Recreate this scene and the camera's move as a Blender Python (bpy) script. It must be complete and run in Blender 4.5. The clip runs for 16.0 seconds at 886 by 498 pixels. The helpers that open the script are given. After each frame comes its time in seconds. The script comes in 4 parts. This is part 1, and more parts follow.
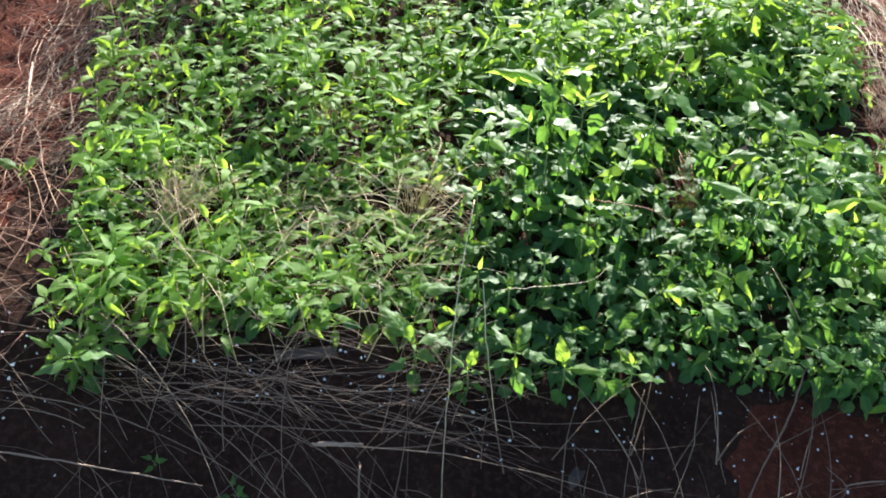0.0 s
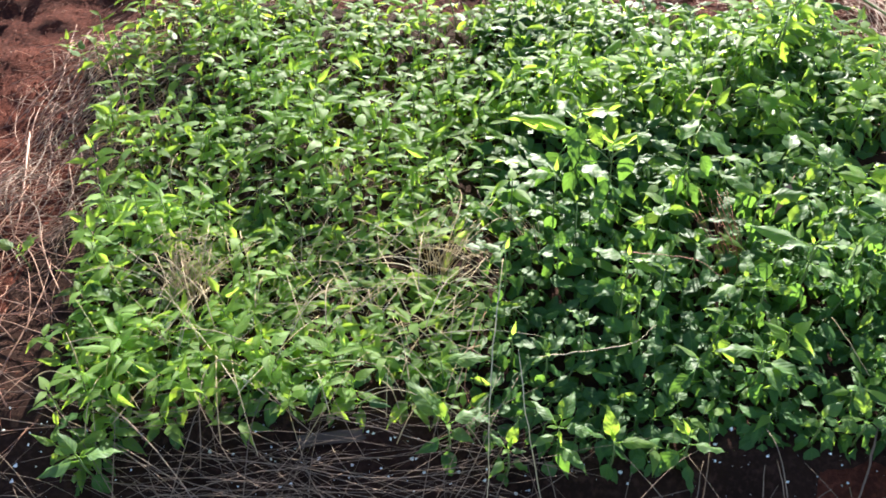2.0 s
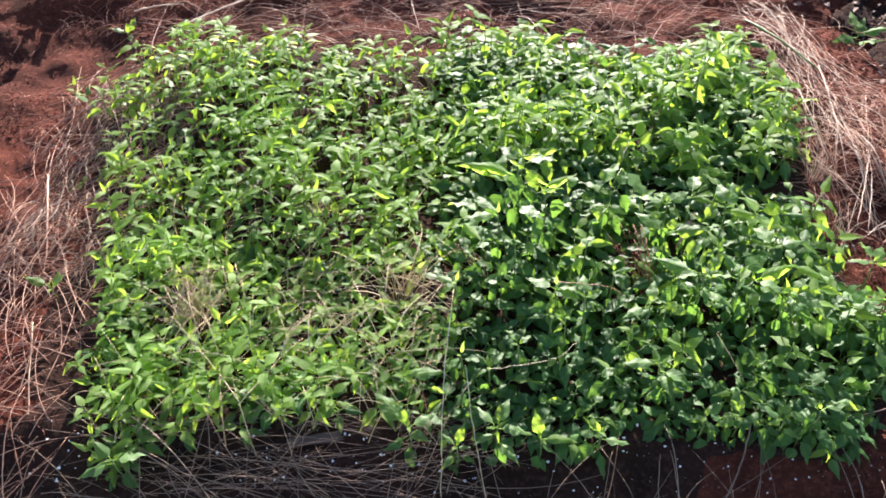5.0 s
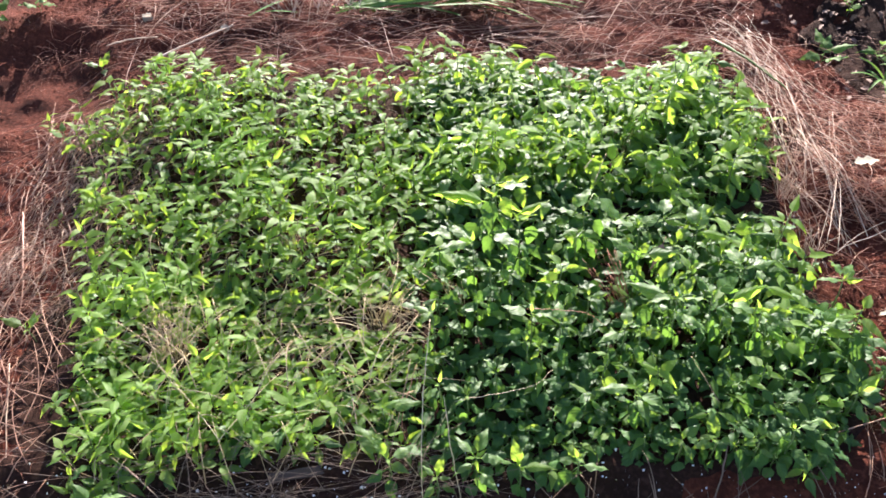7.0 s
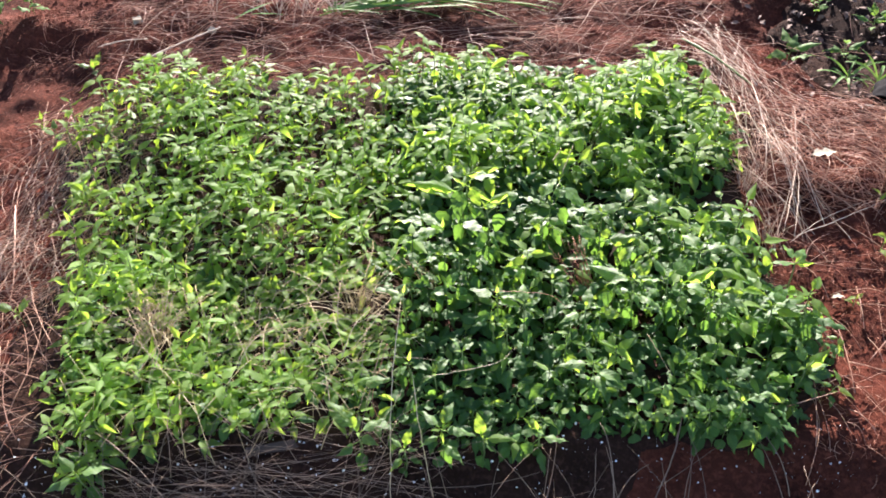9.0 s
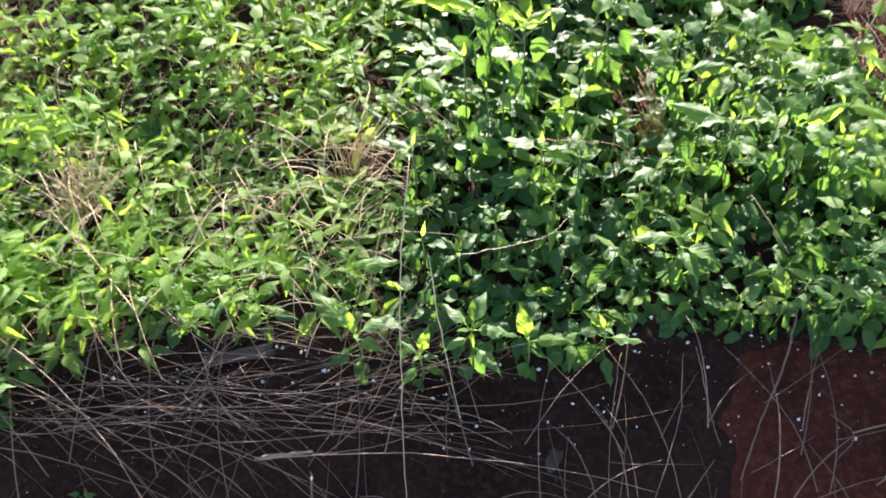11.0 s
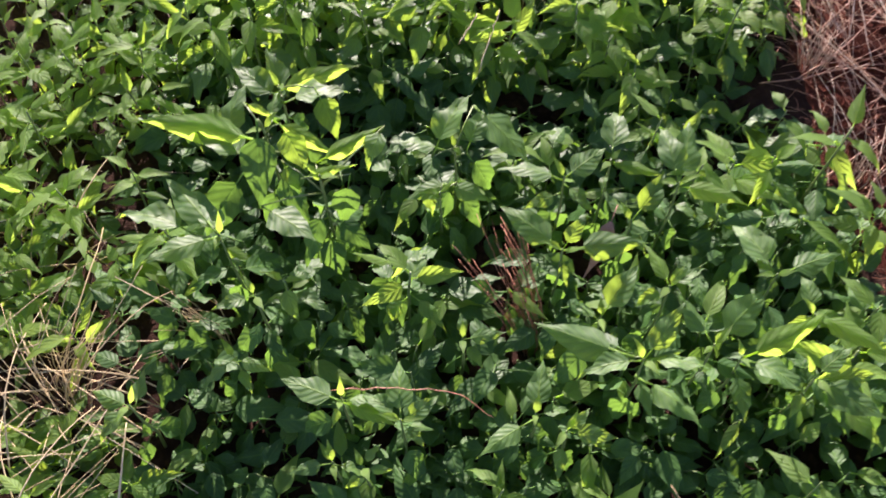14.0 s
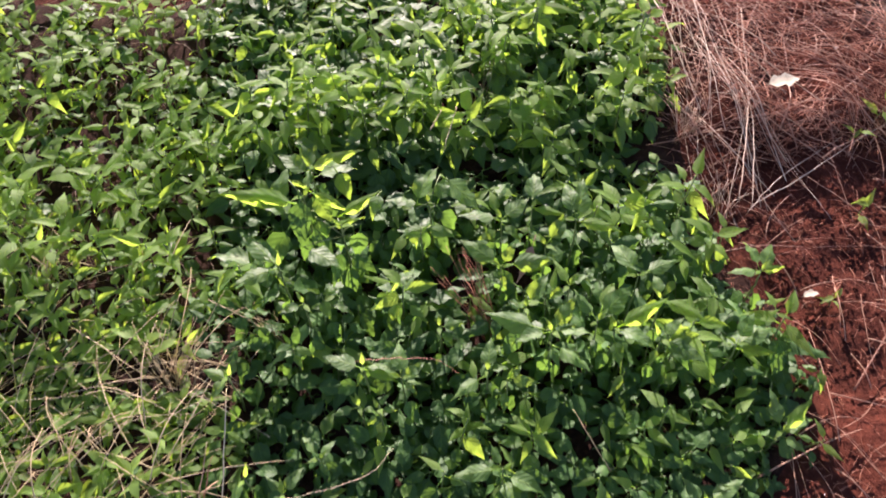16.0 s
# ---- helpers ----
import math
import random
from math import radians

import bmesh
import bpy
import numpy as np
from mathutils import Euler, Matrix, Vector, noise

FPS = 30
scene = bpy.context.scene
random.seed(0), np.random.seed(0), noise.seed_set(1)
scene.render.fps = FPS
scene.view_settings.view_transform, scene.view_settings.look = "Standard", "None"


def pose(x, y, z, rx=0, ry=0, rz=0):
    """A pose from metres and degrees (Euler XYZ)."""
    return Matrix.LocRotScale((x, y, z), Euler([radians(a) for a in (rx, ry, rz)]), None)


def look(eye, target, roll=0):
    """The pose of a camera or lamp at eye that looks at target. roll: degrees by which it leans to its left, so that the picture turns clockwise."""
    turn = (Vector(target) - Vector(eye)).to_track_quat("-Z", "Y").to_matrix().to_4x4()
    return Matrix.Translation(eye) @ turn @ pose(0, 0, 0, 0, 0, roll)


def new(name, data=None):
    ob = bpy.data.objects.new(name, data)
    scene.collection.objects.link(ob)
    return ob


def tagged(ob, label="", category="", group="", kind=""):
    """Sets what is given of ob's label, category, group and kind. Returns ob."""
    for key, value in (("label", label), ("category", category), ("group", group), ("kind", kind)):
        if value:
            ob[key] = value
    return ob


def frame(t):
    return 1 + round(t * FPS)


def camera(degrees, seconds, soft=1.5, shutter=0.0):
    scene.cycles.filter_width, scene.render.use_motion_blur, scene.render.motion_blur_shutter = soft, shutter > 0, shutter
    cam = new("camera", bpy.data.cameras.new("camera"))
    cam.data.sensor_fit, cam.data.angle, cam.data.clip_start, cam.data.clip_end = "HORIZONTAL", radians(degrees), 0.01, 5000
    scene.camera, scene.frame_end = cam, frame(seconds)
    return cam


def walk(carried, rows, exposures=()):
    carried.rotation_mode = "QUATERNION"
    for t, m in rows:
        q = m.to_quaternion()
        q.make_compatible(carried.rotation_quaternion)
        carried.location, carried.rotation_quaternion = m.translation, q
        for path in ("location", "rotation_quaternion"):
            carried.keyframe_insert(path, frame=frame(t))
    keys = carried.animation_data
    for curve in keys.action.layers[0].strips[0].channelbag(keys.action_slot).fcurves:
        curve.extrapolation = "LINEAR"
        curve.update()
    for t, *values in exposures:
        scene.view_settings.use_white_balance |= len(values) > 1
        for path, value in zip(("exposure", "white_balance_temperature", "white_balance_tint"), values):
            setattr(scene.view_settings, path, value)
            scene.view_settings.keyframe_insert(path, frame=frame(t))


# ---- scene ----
cam = camera(55.7, 16.0, soft=1.75, shutter=0.25)
EXPOSURES = [(0.0, 2.38, 6400, 8), (0.5, 2.08, 6400, 8), (1.0, 1.9, 6400, 8), (1.5, 2.23, 6500, 10), (3.0, 2.54, 6540, 18), (9.2, 2.56, 6630, 22), (11.3, 2.89, 6670, 20), (12.0, 3.24, 6670, 19), (12.5, 2.91, 6720, 18), (13.0, 2.36, 6720, 23), (13.2, 2.08, 6700, 27), (16.0, 2.10, 6800, 37)]
PATH = [
    (0, (0.665, -0.77, 1.188), (0.57, 0.614, -0.252), 2.8),
    (0.5, (0.653, -0.735, 1.199), (0.496, 0.683, -0.203), 1.4),
    (1, (0.65, -0.658, 1.117), (0.485, 0.771, -0.272), -0.5),
    (1.5, (0.625, -0.616, 1.117), (0.482, 0.8, -0.289), -1.3),
    (2, (0.629, -0.654, 1.154), (0.502, 0.776, -0.238), -1.1),
    (2.5, (0.656, -0.744, 1.203), (0.518, 0.729, -0.143), -1.7),
    (3, (0.695, -0.799, 1.26), (0.55, 0.697, -0.059), -2.8),
    (3.5, (0.738, -0.865, 1.35), (0.611, 0.623, 0.02), -3.3),
    (3.7, (0.759, -0.873, 1.389), (0.644, 0.603, 0.044), -3.3),
    (5.8, (0.674, -0.754, 1.455), (0.574, 0.624, 0.009), -1.0),
    (6, (0.675, -0.758, 1.46), (0.577, 0.633, 0.026), -1.2),
    (6.5, (0.693, -0.778, 1.476), (0.613, 0.637, 0.064), -1.6),
    (7, (0.724, -0.778, 1.476), (0.66, 0.645, 0.072), -2.1),
    (7.5, (0.746, -0.776, 1.479), (0.683, 0.643, 0.071), -2.2),
    (8, (0.771, -0.788, 1.486), (0.696, 0.634, 0.082), -2.4),
    (8.5, (0.809, -0.825, 1.492), (0.736, 0.602, 0.093), -2.9),
    (9, (0.793, -0.874, 1.501), (0.729, 0.562, 0.111), -2.3),
    (9.2, (0.778, -0.893, 1.499), (0.714, 0.546, 0.111), -1.9),
    (11.3, (0.728, -0.47, 1.003), (0.679, 0.682, -0.631), -3.5),
    (11.5, (0.75, -0.394, 0.94), (0.764, 0.7, -0.734), -1.6),
    (12, (0.77, -0.279, 0.873), (0.846, 0.763, -0.832), 0.5),
    (12.5, (0.823, -0.08, 0.72), (0.869, 0.982, -0.974), 0.1),
    (13, (0.868, 0.015, 0.804), (0.905, 1.097, -0.877), -0.4),
    (13.5, (0.894, 0.028, 0.866), (0.947, 1.074, -0.838), -0.3),
    (14, (0.919, 0.064, 0.943), (1.016, 1.085, -0.775), 1.4),
    (14.5, (0.946, 0.027, 1.121), (1.092, 1.103, -0.559), 2.5),
    (15, (0.943, 0.008, 1.228), (1.081, 1.124, -0.427), 1.0),
    (15.5, (0.927, -0.086, 1.309), (1.041, 1.052, -0.332), -0.7),
    (16, (0.914, -0.213, 1.333), (1.035, 0.892, -0.33), -0.6),
]
walk(cam, [(t, look(*r)) for t, *r in PATH], EXPOSURES)

# ---- world and sun ----
SUN_HEIGHT, SUN_TURN = 18, 0
world = bpy.data.worlds.new("world")
scene.world = world
world.use_nodes = True
wn = world.node_tree
sky = wn.nodes.new("ShaderNodeTexSky")
sky.sky_type, sky.sun_disc = "NISHITA", False
sky.altitude, sky.air_density, sky.dust_density = 1800, 0.9, 0.8  # clear highland air
sky.sun_elevation, sky.sun_rotation = radians(SUN_HEIGHT), radians(SUN_TURN)
wn.links.new(sky.outputs[0], wn.nodes["Background"].inputs[0])
wn.nodes["Background"].inputs[1].default_value = 0.078
sun = new("sun", bpy.data.lights.new("sun", "SUN"))
sun.data.energy, sun.data.angle, sun.data.color = 5.0, radians(0.5), (1.0, 0.95, 0.86)
_e, _a = radians(SUN_HEIGHT), radians(SUN_TURN)
SUN_WAY = Vector((math.sin(_a) * math.cos(_e), math.cos(_a) * math.cos(_e), math.sin(_e)))
sun.matrix_world = look(SUN_WAY * 20, (0, 0, 0))


# ---- materials ----
class Nodes:
    """Short hand for building a node material."""

    def __init__(self, name):
        self.mat = bpy.data.materials.new(name)
        self.mat.use_nodes = True
        self.tree = self.mat.node_tree
        self.bsdf = self.tree.nodes["Principled BSDF"]
        self.out = self.tree.nodes["Material Output"]

    def put(self, socket, value):
        if isinstance(value, bpy.types.NodeSocket):
            self.tree.links.new(value, socket)
        elif isinstance(value, tuple) and len(value) == 3 and socket.type == "RGBA":
            socket.default_value = (*value, 1)
        else:
            socket.default_value = value

    def node(self, kind, **inputs):
        n = self.tree.nodes.new("ShaderNode" + kind)
        for key, value in inputs.items():
            self.put(n.inputs[key.replace("_", " ")], value)
        return n

    def math(self, op, a, b=0.0, c=None):
        n = self.tree.nodes.new("ShaderNodeMath")
        n.operation = op
        self.put(n.inputs[0], a)
        self.put(n.inputs[1], b)
        if c is not None:
            self.put(n.inputs[2], c)
        return n.outputs[0]

    def mix(self, fac, a, b, blend="MIX"):
        n = self.tree.nodes.new("ShaderNodeMix")
        n.data_type, n.blend_type = "RGBA", blend
        self.put(n.inputs[0], fac)
        self.put(n.inputs[6], a)
        self.put(n.inputs[7], b)
        return n.outputs[2]

    def span(self, value, a, b, lo=0.0, hi=1.0):
        n = self.tree.nodes.new("ShaderNodeMapRange")
        for k, v in enumerate((value, a, b, lo, hi)):
            self.put(n.inputs[k], v)
        return n.outputs[0]

    def noise(self, scale, detail=4.0, rough=0.6, vector=None):
        n = self.node("TexNoise", Scale=scale, Detail=detail, Roughness=rough)
        if vector is not None:
            self.put(n.inputs["Vector"], vector)
        return n.outputs["Fac"]

    def chance(self):
        """A random number for each object and each loose piece of a mesh."""
        a = self.node("ObjectInfo").outputs["Random"]
        b = self.node("NewGeometry").outputs["Random Per Island"]
        return self.math("FRACT", self.math("ADD", a, b))

    def bump(self, height, strength, distance):
        n = self.node("Bump", Height=height, Strength=strength, Distance=distance)
        return n.outputs[0]

    def finish(self, color, rough, normal=None, spec=0.5):
        self.put(self.bsdf.inputs["Base Color"], color)
        self.put(self.bsdf.inputs["Roughness"], rough)
        self.put(self.bsdf.inputs["Specular IOR Level"], spec)
        if normal is not None:
            self.put(self.bsdf.inputs["Normal"], normal)
        return self.mat


def leaf_material(name, dark, light, glow, through_light, rough, gloss=0.3):
    n = Nodes(name)
    uv = n.node("UVMap").outputs[0]
    sep = n.node("SeparateXYZ", Vector=uv)
    u, v = sep.outputs[0], n.math("ABSOLUTE", n.math("SUBTRACT", sep.outputs[1], 0.5))
    wave = n.math("SINE", n.math("MULTIPLY", n.math("SUBTRACT", u, n.math("MULTIPLY", v, 0.55)), 40.0))
    vein = n.span(wave, 0.80, 1.0)
    mid = n.span(v, 0.045, 0.012)
    lines = n.math("MAXIMUM", n.math("MULTIPLY", vein, 0.55), mid)
    place = n.node("NewGeometry").outputs["Position"]
    mottle = n.noise(120.0, 3.0, 0.6, place)
    tone = n.math("ADD", n.math("MULTIPLY", n.chance(), 0.75), n.math("MULTIPLY", mottle, 0.35))
    color = n.mix(tone, dark, light)
    yellow = n.mix(n.math("MULTIPLY", lines, 0.2), color, glow)
    height = n.math("SUBTRACT", n.math("MULTIPLY", wave, 0.5), n.math("MULTIPLY", mid, 1.2))
    height = n.math("ADD", height, n.math("MULTIPLY", n.noise(260.0, 2.0, 0.5, place), 0.5))
    normal = n.bump(height, 0.32, 0.0009)
    sheen = n.span(n.math("FRACT", n.math("MULTIPLY", n.chance(), 7.3)), 0.0, 1.0, 0.6 * gloss, gloss)
    n.finish(yellow, n.span(mottle, 0.3, 0.7, rough - 0.06, rough + 0.1), normal, sheen)
    back = n.node("BsdfTranslucent", Color=n.mix(tone, tuple(0.75 * c for c in glow), glow))
    n.put(back.inputs["Normal"], normal)
    both = n.node("MixShader", Fac=through_light)
    n.tree.links.new(n.bsdf.outputs[0], both.inputs[1])
    n.tree.links.new(back.outputs[0], both.inputs[2])
    n.tree.links.new(both.outputs[0], n.out.inputs[0])
    return n.mat


def stalk_material(name, a, b, rough=0.6):
    n = Nodes(name)
    place = n.node("NewGeometry").outputs["Position"]
    grain = n.noise(180.0, 3.0, 0.6, place)
    color = n.mix(n.chance(), a, b)
    color = n.mix(n.math("MULTIPLY", n.span(grain, 0.45, 0.75), 0.45), color, tuple(0.45 * c for c in a))
    return n.finish(color, rough, n.bump(grain, 0.4, 0.001), 0.4)


def soil_material(name, dark, mid, light, bump=0.9):
    n = Nodes(name)
    place = n.node("NewGeometry").outputs["Position"]
    big, small, grit = n.noise(3.2, 5.0, 0.6, place), n.noise(85.0, 6.0, 0.75, place), n.noise(340.0, 4.0, 0.75, place)
    color = n.mix(n.span(big, 0.35, 0.68), dark, mid)
    color = n.mix(n.math("MULTIPLY", n.span(small, 0.48, 0.72), 0.75), color, light)
    color = n.mix(n.math("MULTIPLY", n.span(grit, 0.5, 0.66), 0.55), color, dark)
    height = n.math("ADD", n.math("MULTIPLY", small, 1.0), n.math("MULTIPLY", grit, 0.45))
    return n.finish(color, 0.93, n.bump(height, bump, 0.007), 0.04)


def plain_material(name, a, b, rough, scale=60.0, spec=0.4):
    n = Nodes(name)
    place = n.node("NewGeometry").outputs["Position"]
    spot = n.noise(scale, 5.0, 0.65, place)
    return n.finish(n.mix(n.math("ADD", n.math("MULTIPLY", spot, 0.7), n.math("MULTIPLY", n.chance(), 0.4)), a, b), rough, n.bump(spot, 0.5, 0.003), spec)


LEAF_OLD = leaf_material("leaf_green", (0.022, 0.068, 0.019), (0.050, 0.122, 0.034), (0.20, 0.41, 0.05), 0.36, 0.54, 0.27)
LEAF_YOUNG = leaf_material("leaf_young_green", (0.100, 0.205, 0.055), (0.170, 0.290, 0.085), (0.52, 0.78, 0.090), 0.70, 0.54, 0.27)
# paler leaf green, for fresh leaves and with sunlight put into the colour
LEAF_FRESH_LIT = leaf_material("leaf_fresh_lit_green", (0.044, 0.112, 0.036), (0.088, 0.182, 0.060), (0.44, 0.68, 0.062), 0.52, 0.52, 0.42)
LEAF_SLIM = leaf_material("leaf_slim_green", (0.042, 0.108, 0.034), (0.086, 0.178, 0.058), (0.48, 0.72, 0.062), 0.58, 0.52, 0.30)
LEAF_WEED = leaf_material("leaf_weed_green", (0.040, 0.110, 0.030), (0.085, 0.170, 0.040), (0.20, 0.34, 0.05), 0.34, 0.6, 0.10)
LEAF_GRASS = leaf_material("grass_blade_green", (0.070, 0.160, 0.040), (0.120, 0.240, 0.060), (0.22, 0.36, 0.06), 0.30, 0.6, 0.14)
STEM = stalk_material("stem_green", (0.10, 0.16, 0.045), (0.15, 0.20, 0.06), 0.5)
STRAW = stalk_material("straw_pale", (0.66, 0.51, 0.38), (0.42, 0.29, 0.19))
STRAW_GOLD = stalk_material("straw_golden", (0.60, 0.47, 0.27), (0.38, 0.27, 0.13))
STRAW_RED = stalk_material("straw_dusty", (0.44, 0.25, 0.16), (0.26, 0.12, 0.075))
STRAW_GREY = stalk_material("straw_grey", (0.29, 0.195, 0.13), (0.13, 0.080, 0.053))
STRAW_RUST = stalk_material("straw_rust", (0.42, 0.17, 0.09), (0.24, 0.085, 0.045))
SOIL = soil_material("red_soil", (0.030, 0.012, 0.009), (0.125, 0.036, 0.022), (0.245, 0.074, 0.043), 1.0)
MIX = soil_material("potting_mix", (0.016, 0.009, 0.007), (0.042, 0.021, 0.015), (0.088, 0.046, 0.033))
PERLITE = plain_material("perlite", (0.62, 0.62, 0.60), (0.82, 0.82, 0.80), 0.85, 300.0)
DEAD_LEAF = plain_material("dead_leaf", (0.36, 0.34, 0.26), (0.22, 0.20, 0.15), 0.85, 90.0, 0.1)
BROWN_LEAF = plain_material("brown_leaf", (0.10, 0.055, 0.038), (0.18, 0.105, 0.072), 0.8, 90.0)
WITHERED = plain_material("withered_leaf", (0.36, 0.19, 0.12), (0.20, 0.10, 0.06), 0.8, 90.0)
BARK = plain_material("bark", (0.035, 0.026, 0.021), (0.085, 0.064, 0.052), 0.9, 120.0, 0.1)
PLASTIC = plain_material("black_plastic", (0.005, 0.005, 0.006), (0.010, 0.010, 0.011), 0.8, 40.0, 0.02)


# ---- mesh helpers ----
def mesh(name, verts, faces, mats, uvs=None, slots=None, smooth=True):
    me = bpy.data.meshes.new(name)
    me.from_pydata(verts if isinstance(verts, list) else np.asarray(verts).tolist(), [], faces)
    for m in mats:
        me.materials.append(m)
    if uvs is not None:
        layer = me.uv_layers.new(name="UVMap")
        index = np.empty(len(me.loops), dtype=np.int32)
        me.loops.foreach_get("vertex_index", index)
        layer.data.foreach_set("uv", np.asarray(uvs, dtype=np.float32)[index].ravel())
    if slots is not None:
        me.polygons.foreach_set("material_index", np.asarray(slots, dtype=np.int32))
    if smooth:
        me.polygons.foreach_set("use_smooth", np.ones(len(me.polygons), dtype=bool))
    me.update()
    return me


def part(name, me, parent, local=None, label=""):
    ob = new(name, me)
    ob.parent = parent
    if local is not None:
        ob.matrix_basis = local
    return tagged(ob, label)


class Heap:
    """Collects many loose pieces into one mesh."""

    def __init__(self):
        self.v, self.f, self.uv, self.s, self.count = [], [], [], [], 0

    def add(self, verts, faces, uvs=None, slot=0):
        self.v.append(np.asarray(verts, dtype=float))
        self.uv.append(np.zeros((len(verts), 2)) if uvs is None else uvs)
        k = self.count
        self.f.extend([tuple(i + k for i in f) for f in faces])
        self.s.extend([slot] * len(faces))
        self.count += len(verts)

    def made(self, name, mats, smooth=True):
        return mesh(name, np.concatenate(self.v), self.f, mats, np.concatenate(self.uv), self.s, smooth)


def moved(verts, m):
    a = np.array(m)
    return verts @ a[:3, :3].T + a[:3, 3]


def tube(points, radii, sides=4):
    """A tapered tube along points, closed at its ends."""
    p = np.asarray(points, dtype=float)
    d = np.gradient(p, axis=0)
    d /= np.linalg.norm(d, axis=1)[:, None] + 1e-9
    ref = np.array((0.31, 0.17, 0.93)) if abs(d[0][2]) < 0.9 else np.array((1.0, 0.2, 0.0))
    a = np.cross(d, ref)
    a /= np.linalg.norm(a, axis=1)[:, None] + 1e-9
    b = np.cross(d, a)
    verts, faces = [], []
    for k in range(len(p)):
        for s in range(sides):
            t = 2 * math.pi * s / sides
            verts.append(p[k] + radii[k] * (math.cos(t) * a[k] + math.sin(t) * b[k]))
    for k in range(len(p) - 1):
        for s in range(sides):
            i, j = k * sides + s, k * sides + (s + 1) % sides
            faces.append((i, j, j + sides, i + sides))
    faces.append(tuple(range(sides))[::-1])
    faces.append(tuple(range((len(p) - 1) * sides, len(p) * sides)))
    return np.array(verts), faces


def blade(rng, half=0.25, fold=0.35, curl=0.8, petiole=0.25, ripple=0.03, steps=8, tip=1.15):
    """A pepper leaf of length 1 on its petiole, growing along +x, with its face up."""
    verts, faces, uvs = [], [], []
    across = (-1.0, -0.5, 0.0, 0.5, 1.0)
    x, z, ang = petiole, petiole * 0.15, 0.10
    phase, lean = rng.uniform(0, 6.28), rng.uniform(-0.25, 0.25)
    peak = max((k / 40) ** 0.5 * (1 - k / 40) ** tip for k in range(1, 40))
    for k in range(steps + 1):
        u = k / steps
        w = half * (max(u, 0.004) ** 0.5 * (1 - u) ** tip) / peak + 0.006 * (1 - u)
        for c in across:
            lift = abs(c) * w * math.tan(fold) - 0.35 * w * c * c * math.tan(fold)
            lift += ripple * math.sin(u * 15 + phase + (1.5 if c > 0 else 0)) * abs(c) * 4 * u * (1 - u)
            verts.append((x - math.sin(ang) * lift, c * w + lean * u * u * 0.3, z + math.cos(ang) * lift))
            uvs.append((u, 0.5 + 0.5 * c))
        step = 1 / steps
        ang -= curl * step * (0.5 + u)
        x += math.cos(ang) * step
        z += math.sin(ang) * step
    n = len(across)
    for k in range(steps):
        for c in range(n - 1):
            i = k * n + c
            faces.append((i, i + 1, i + 1 + n, i + n))
    tv, tf = tube([(0, 0, 0), (petiole * 0.5, 0, petiole * 0.03), (petiole * 1.03, 0, petiole * 0.15)], [0.02, 0.016, 0.014], 3)
    k = len(verts)
    faces += [tuple(i + k for i in f) for f in tf]
    verts = np.concatenate((np.array(verts), tv))
    uvs += [(0.5, 0.5)] * len(tv)
    return verts, faces, np.array(uvs)


# ---- the ground ----
def field(x, y, scale, seed):
    return noise.noise((x * scale + seed * 7.3, y * scale - seed * 3.1, seed * 1.7))


def smooth01(a, b, v):
    t = min(1.0, max(0.0, (v - a) / (b - a)))
    return t * t * (3 - 2 * t)


def ground_height(x, y):
    h = -0.030 * smooth01(0.10, -0.02, y) - 0.20 * smooth01(0.01, -0.38, y)  # falls away in front of the bed
    h -= 0.05 * smooth01(-0.32, -0.62, x) * smooth01(1.9, 1.3, y)  # the path beside the bed
    h += 0.034 * math.exp(-((x + 0.78) / 0.30) ** 2 - ((y - 1.86) / 0.12) ** 2)  # loose heap behind
    h -= 0.035 * math.exp(-((x + 0.66) / 0.24) ** 2 - ((y - 1.58) / 0.20) ** 2)
    h += 0.030 * smooth01(0.83, 0.90, y + 0.05 * field(x, y, 6, 21)) * smooth01(1.55, 1.64, x) * smooth01(2.6, 2.1, x) * smooth01(1.5, 1.1, y)  # lip under the straw
    h += 0.06 * smooth01(2.05, 2.6, y)                           # the ground rises behind
    h -= 0.05 * math.exp(-((x - 2.05) / 0.35) ** 2 - ((y - 1.55) / 0.35) ** 2)  # hollow
    near = 1 - smooth01(3.0, 8.0, math.hypot(x - 0.6, y - 0.7))
    h += 0.030 * field(x, y, 2.3, 1) * near + 0.25 * field(x, y, 0.15, 2) * (1 - near)
    beside = max(smooth01(1.52, 1.66, x), smooth01(-0.22, -0.40, x), smooth01(1.52, 1.66, y))
    rough = near * (beside * (0.017 * field(x, y, 6.5, 31) + 0.010 * field(x, y, 13, 32)) + 0.008 * field(x, y, 8, 3) + 0.003 * field(x, y, 19, 4) + 0.0022 * field(x, y, 60, 5))
    return h + rough


def axis_steps(lo, hi, step):
    inner = np.arange(lo, hi + step / 2, step)
    left, right, d = [], [], step
    a, b = lo, hi
    while a > -1500:
        d *= 1.35
        a, b = a - d, b + d
        left.append(a)
        right.append(b)
    return np.array(left[::-1] + list(inner) + right)


def make_ground():
    xs, ys = axis_steps(-1.0, 2.5, 0.009), axis_steps(-0.6, 2.5, 0.009)
    verts = [(x, y, ground_height(x, y)) for y in ys for x in xs]
    nx = len(xs)
    faces = [(j * nx + i, j * nx + i + 1, (j + 1) * nx + i + 1, (j + 1) * nx + i) for j in range(len(ys) - 1) for i in range(nx - 1)]
    ob = new("ground", mesh("ground", verts, faces, [SOIL]))
    return tagged(ob, "crumbly red soil ground around the seedling bed", "ground", kind="structure")


make_ground()

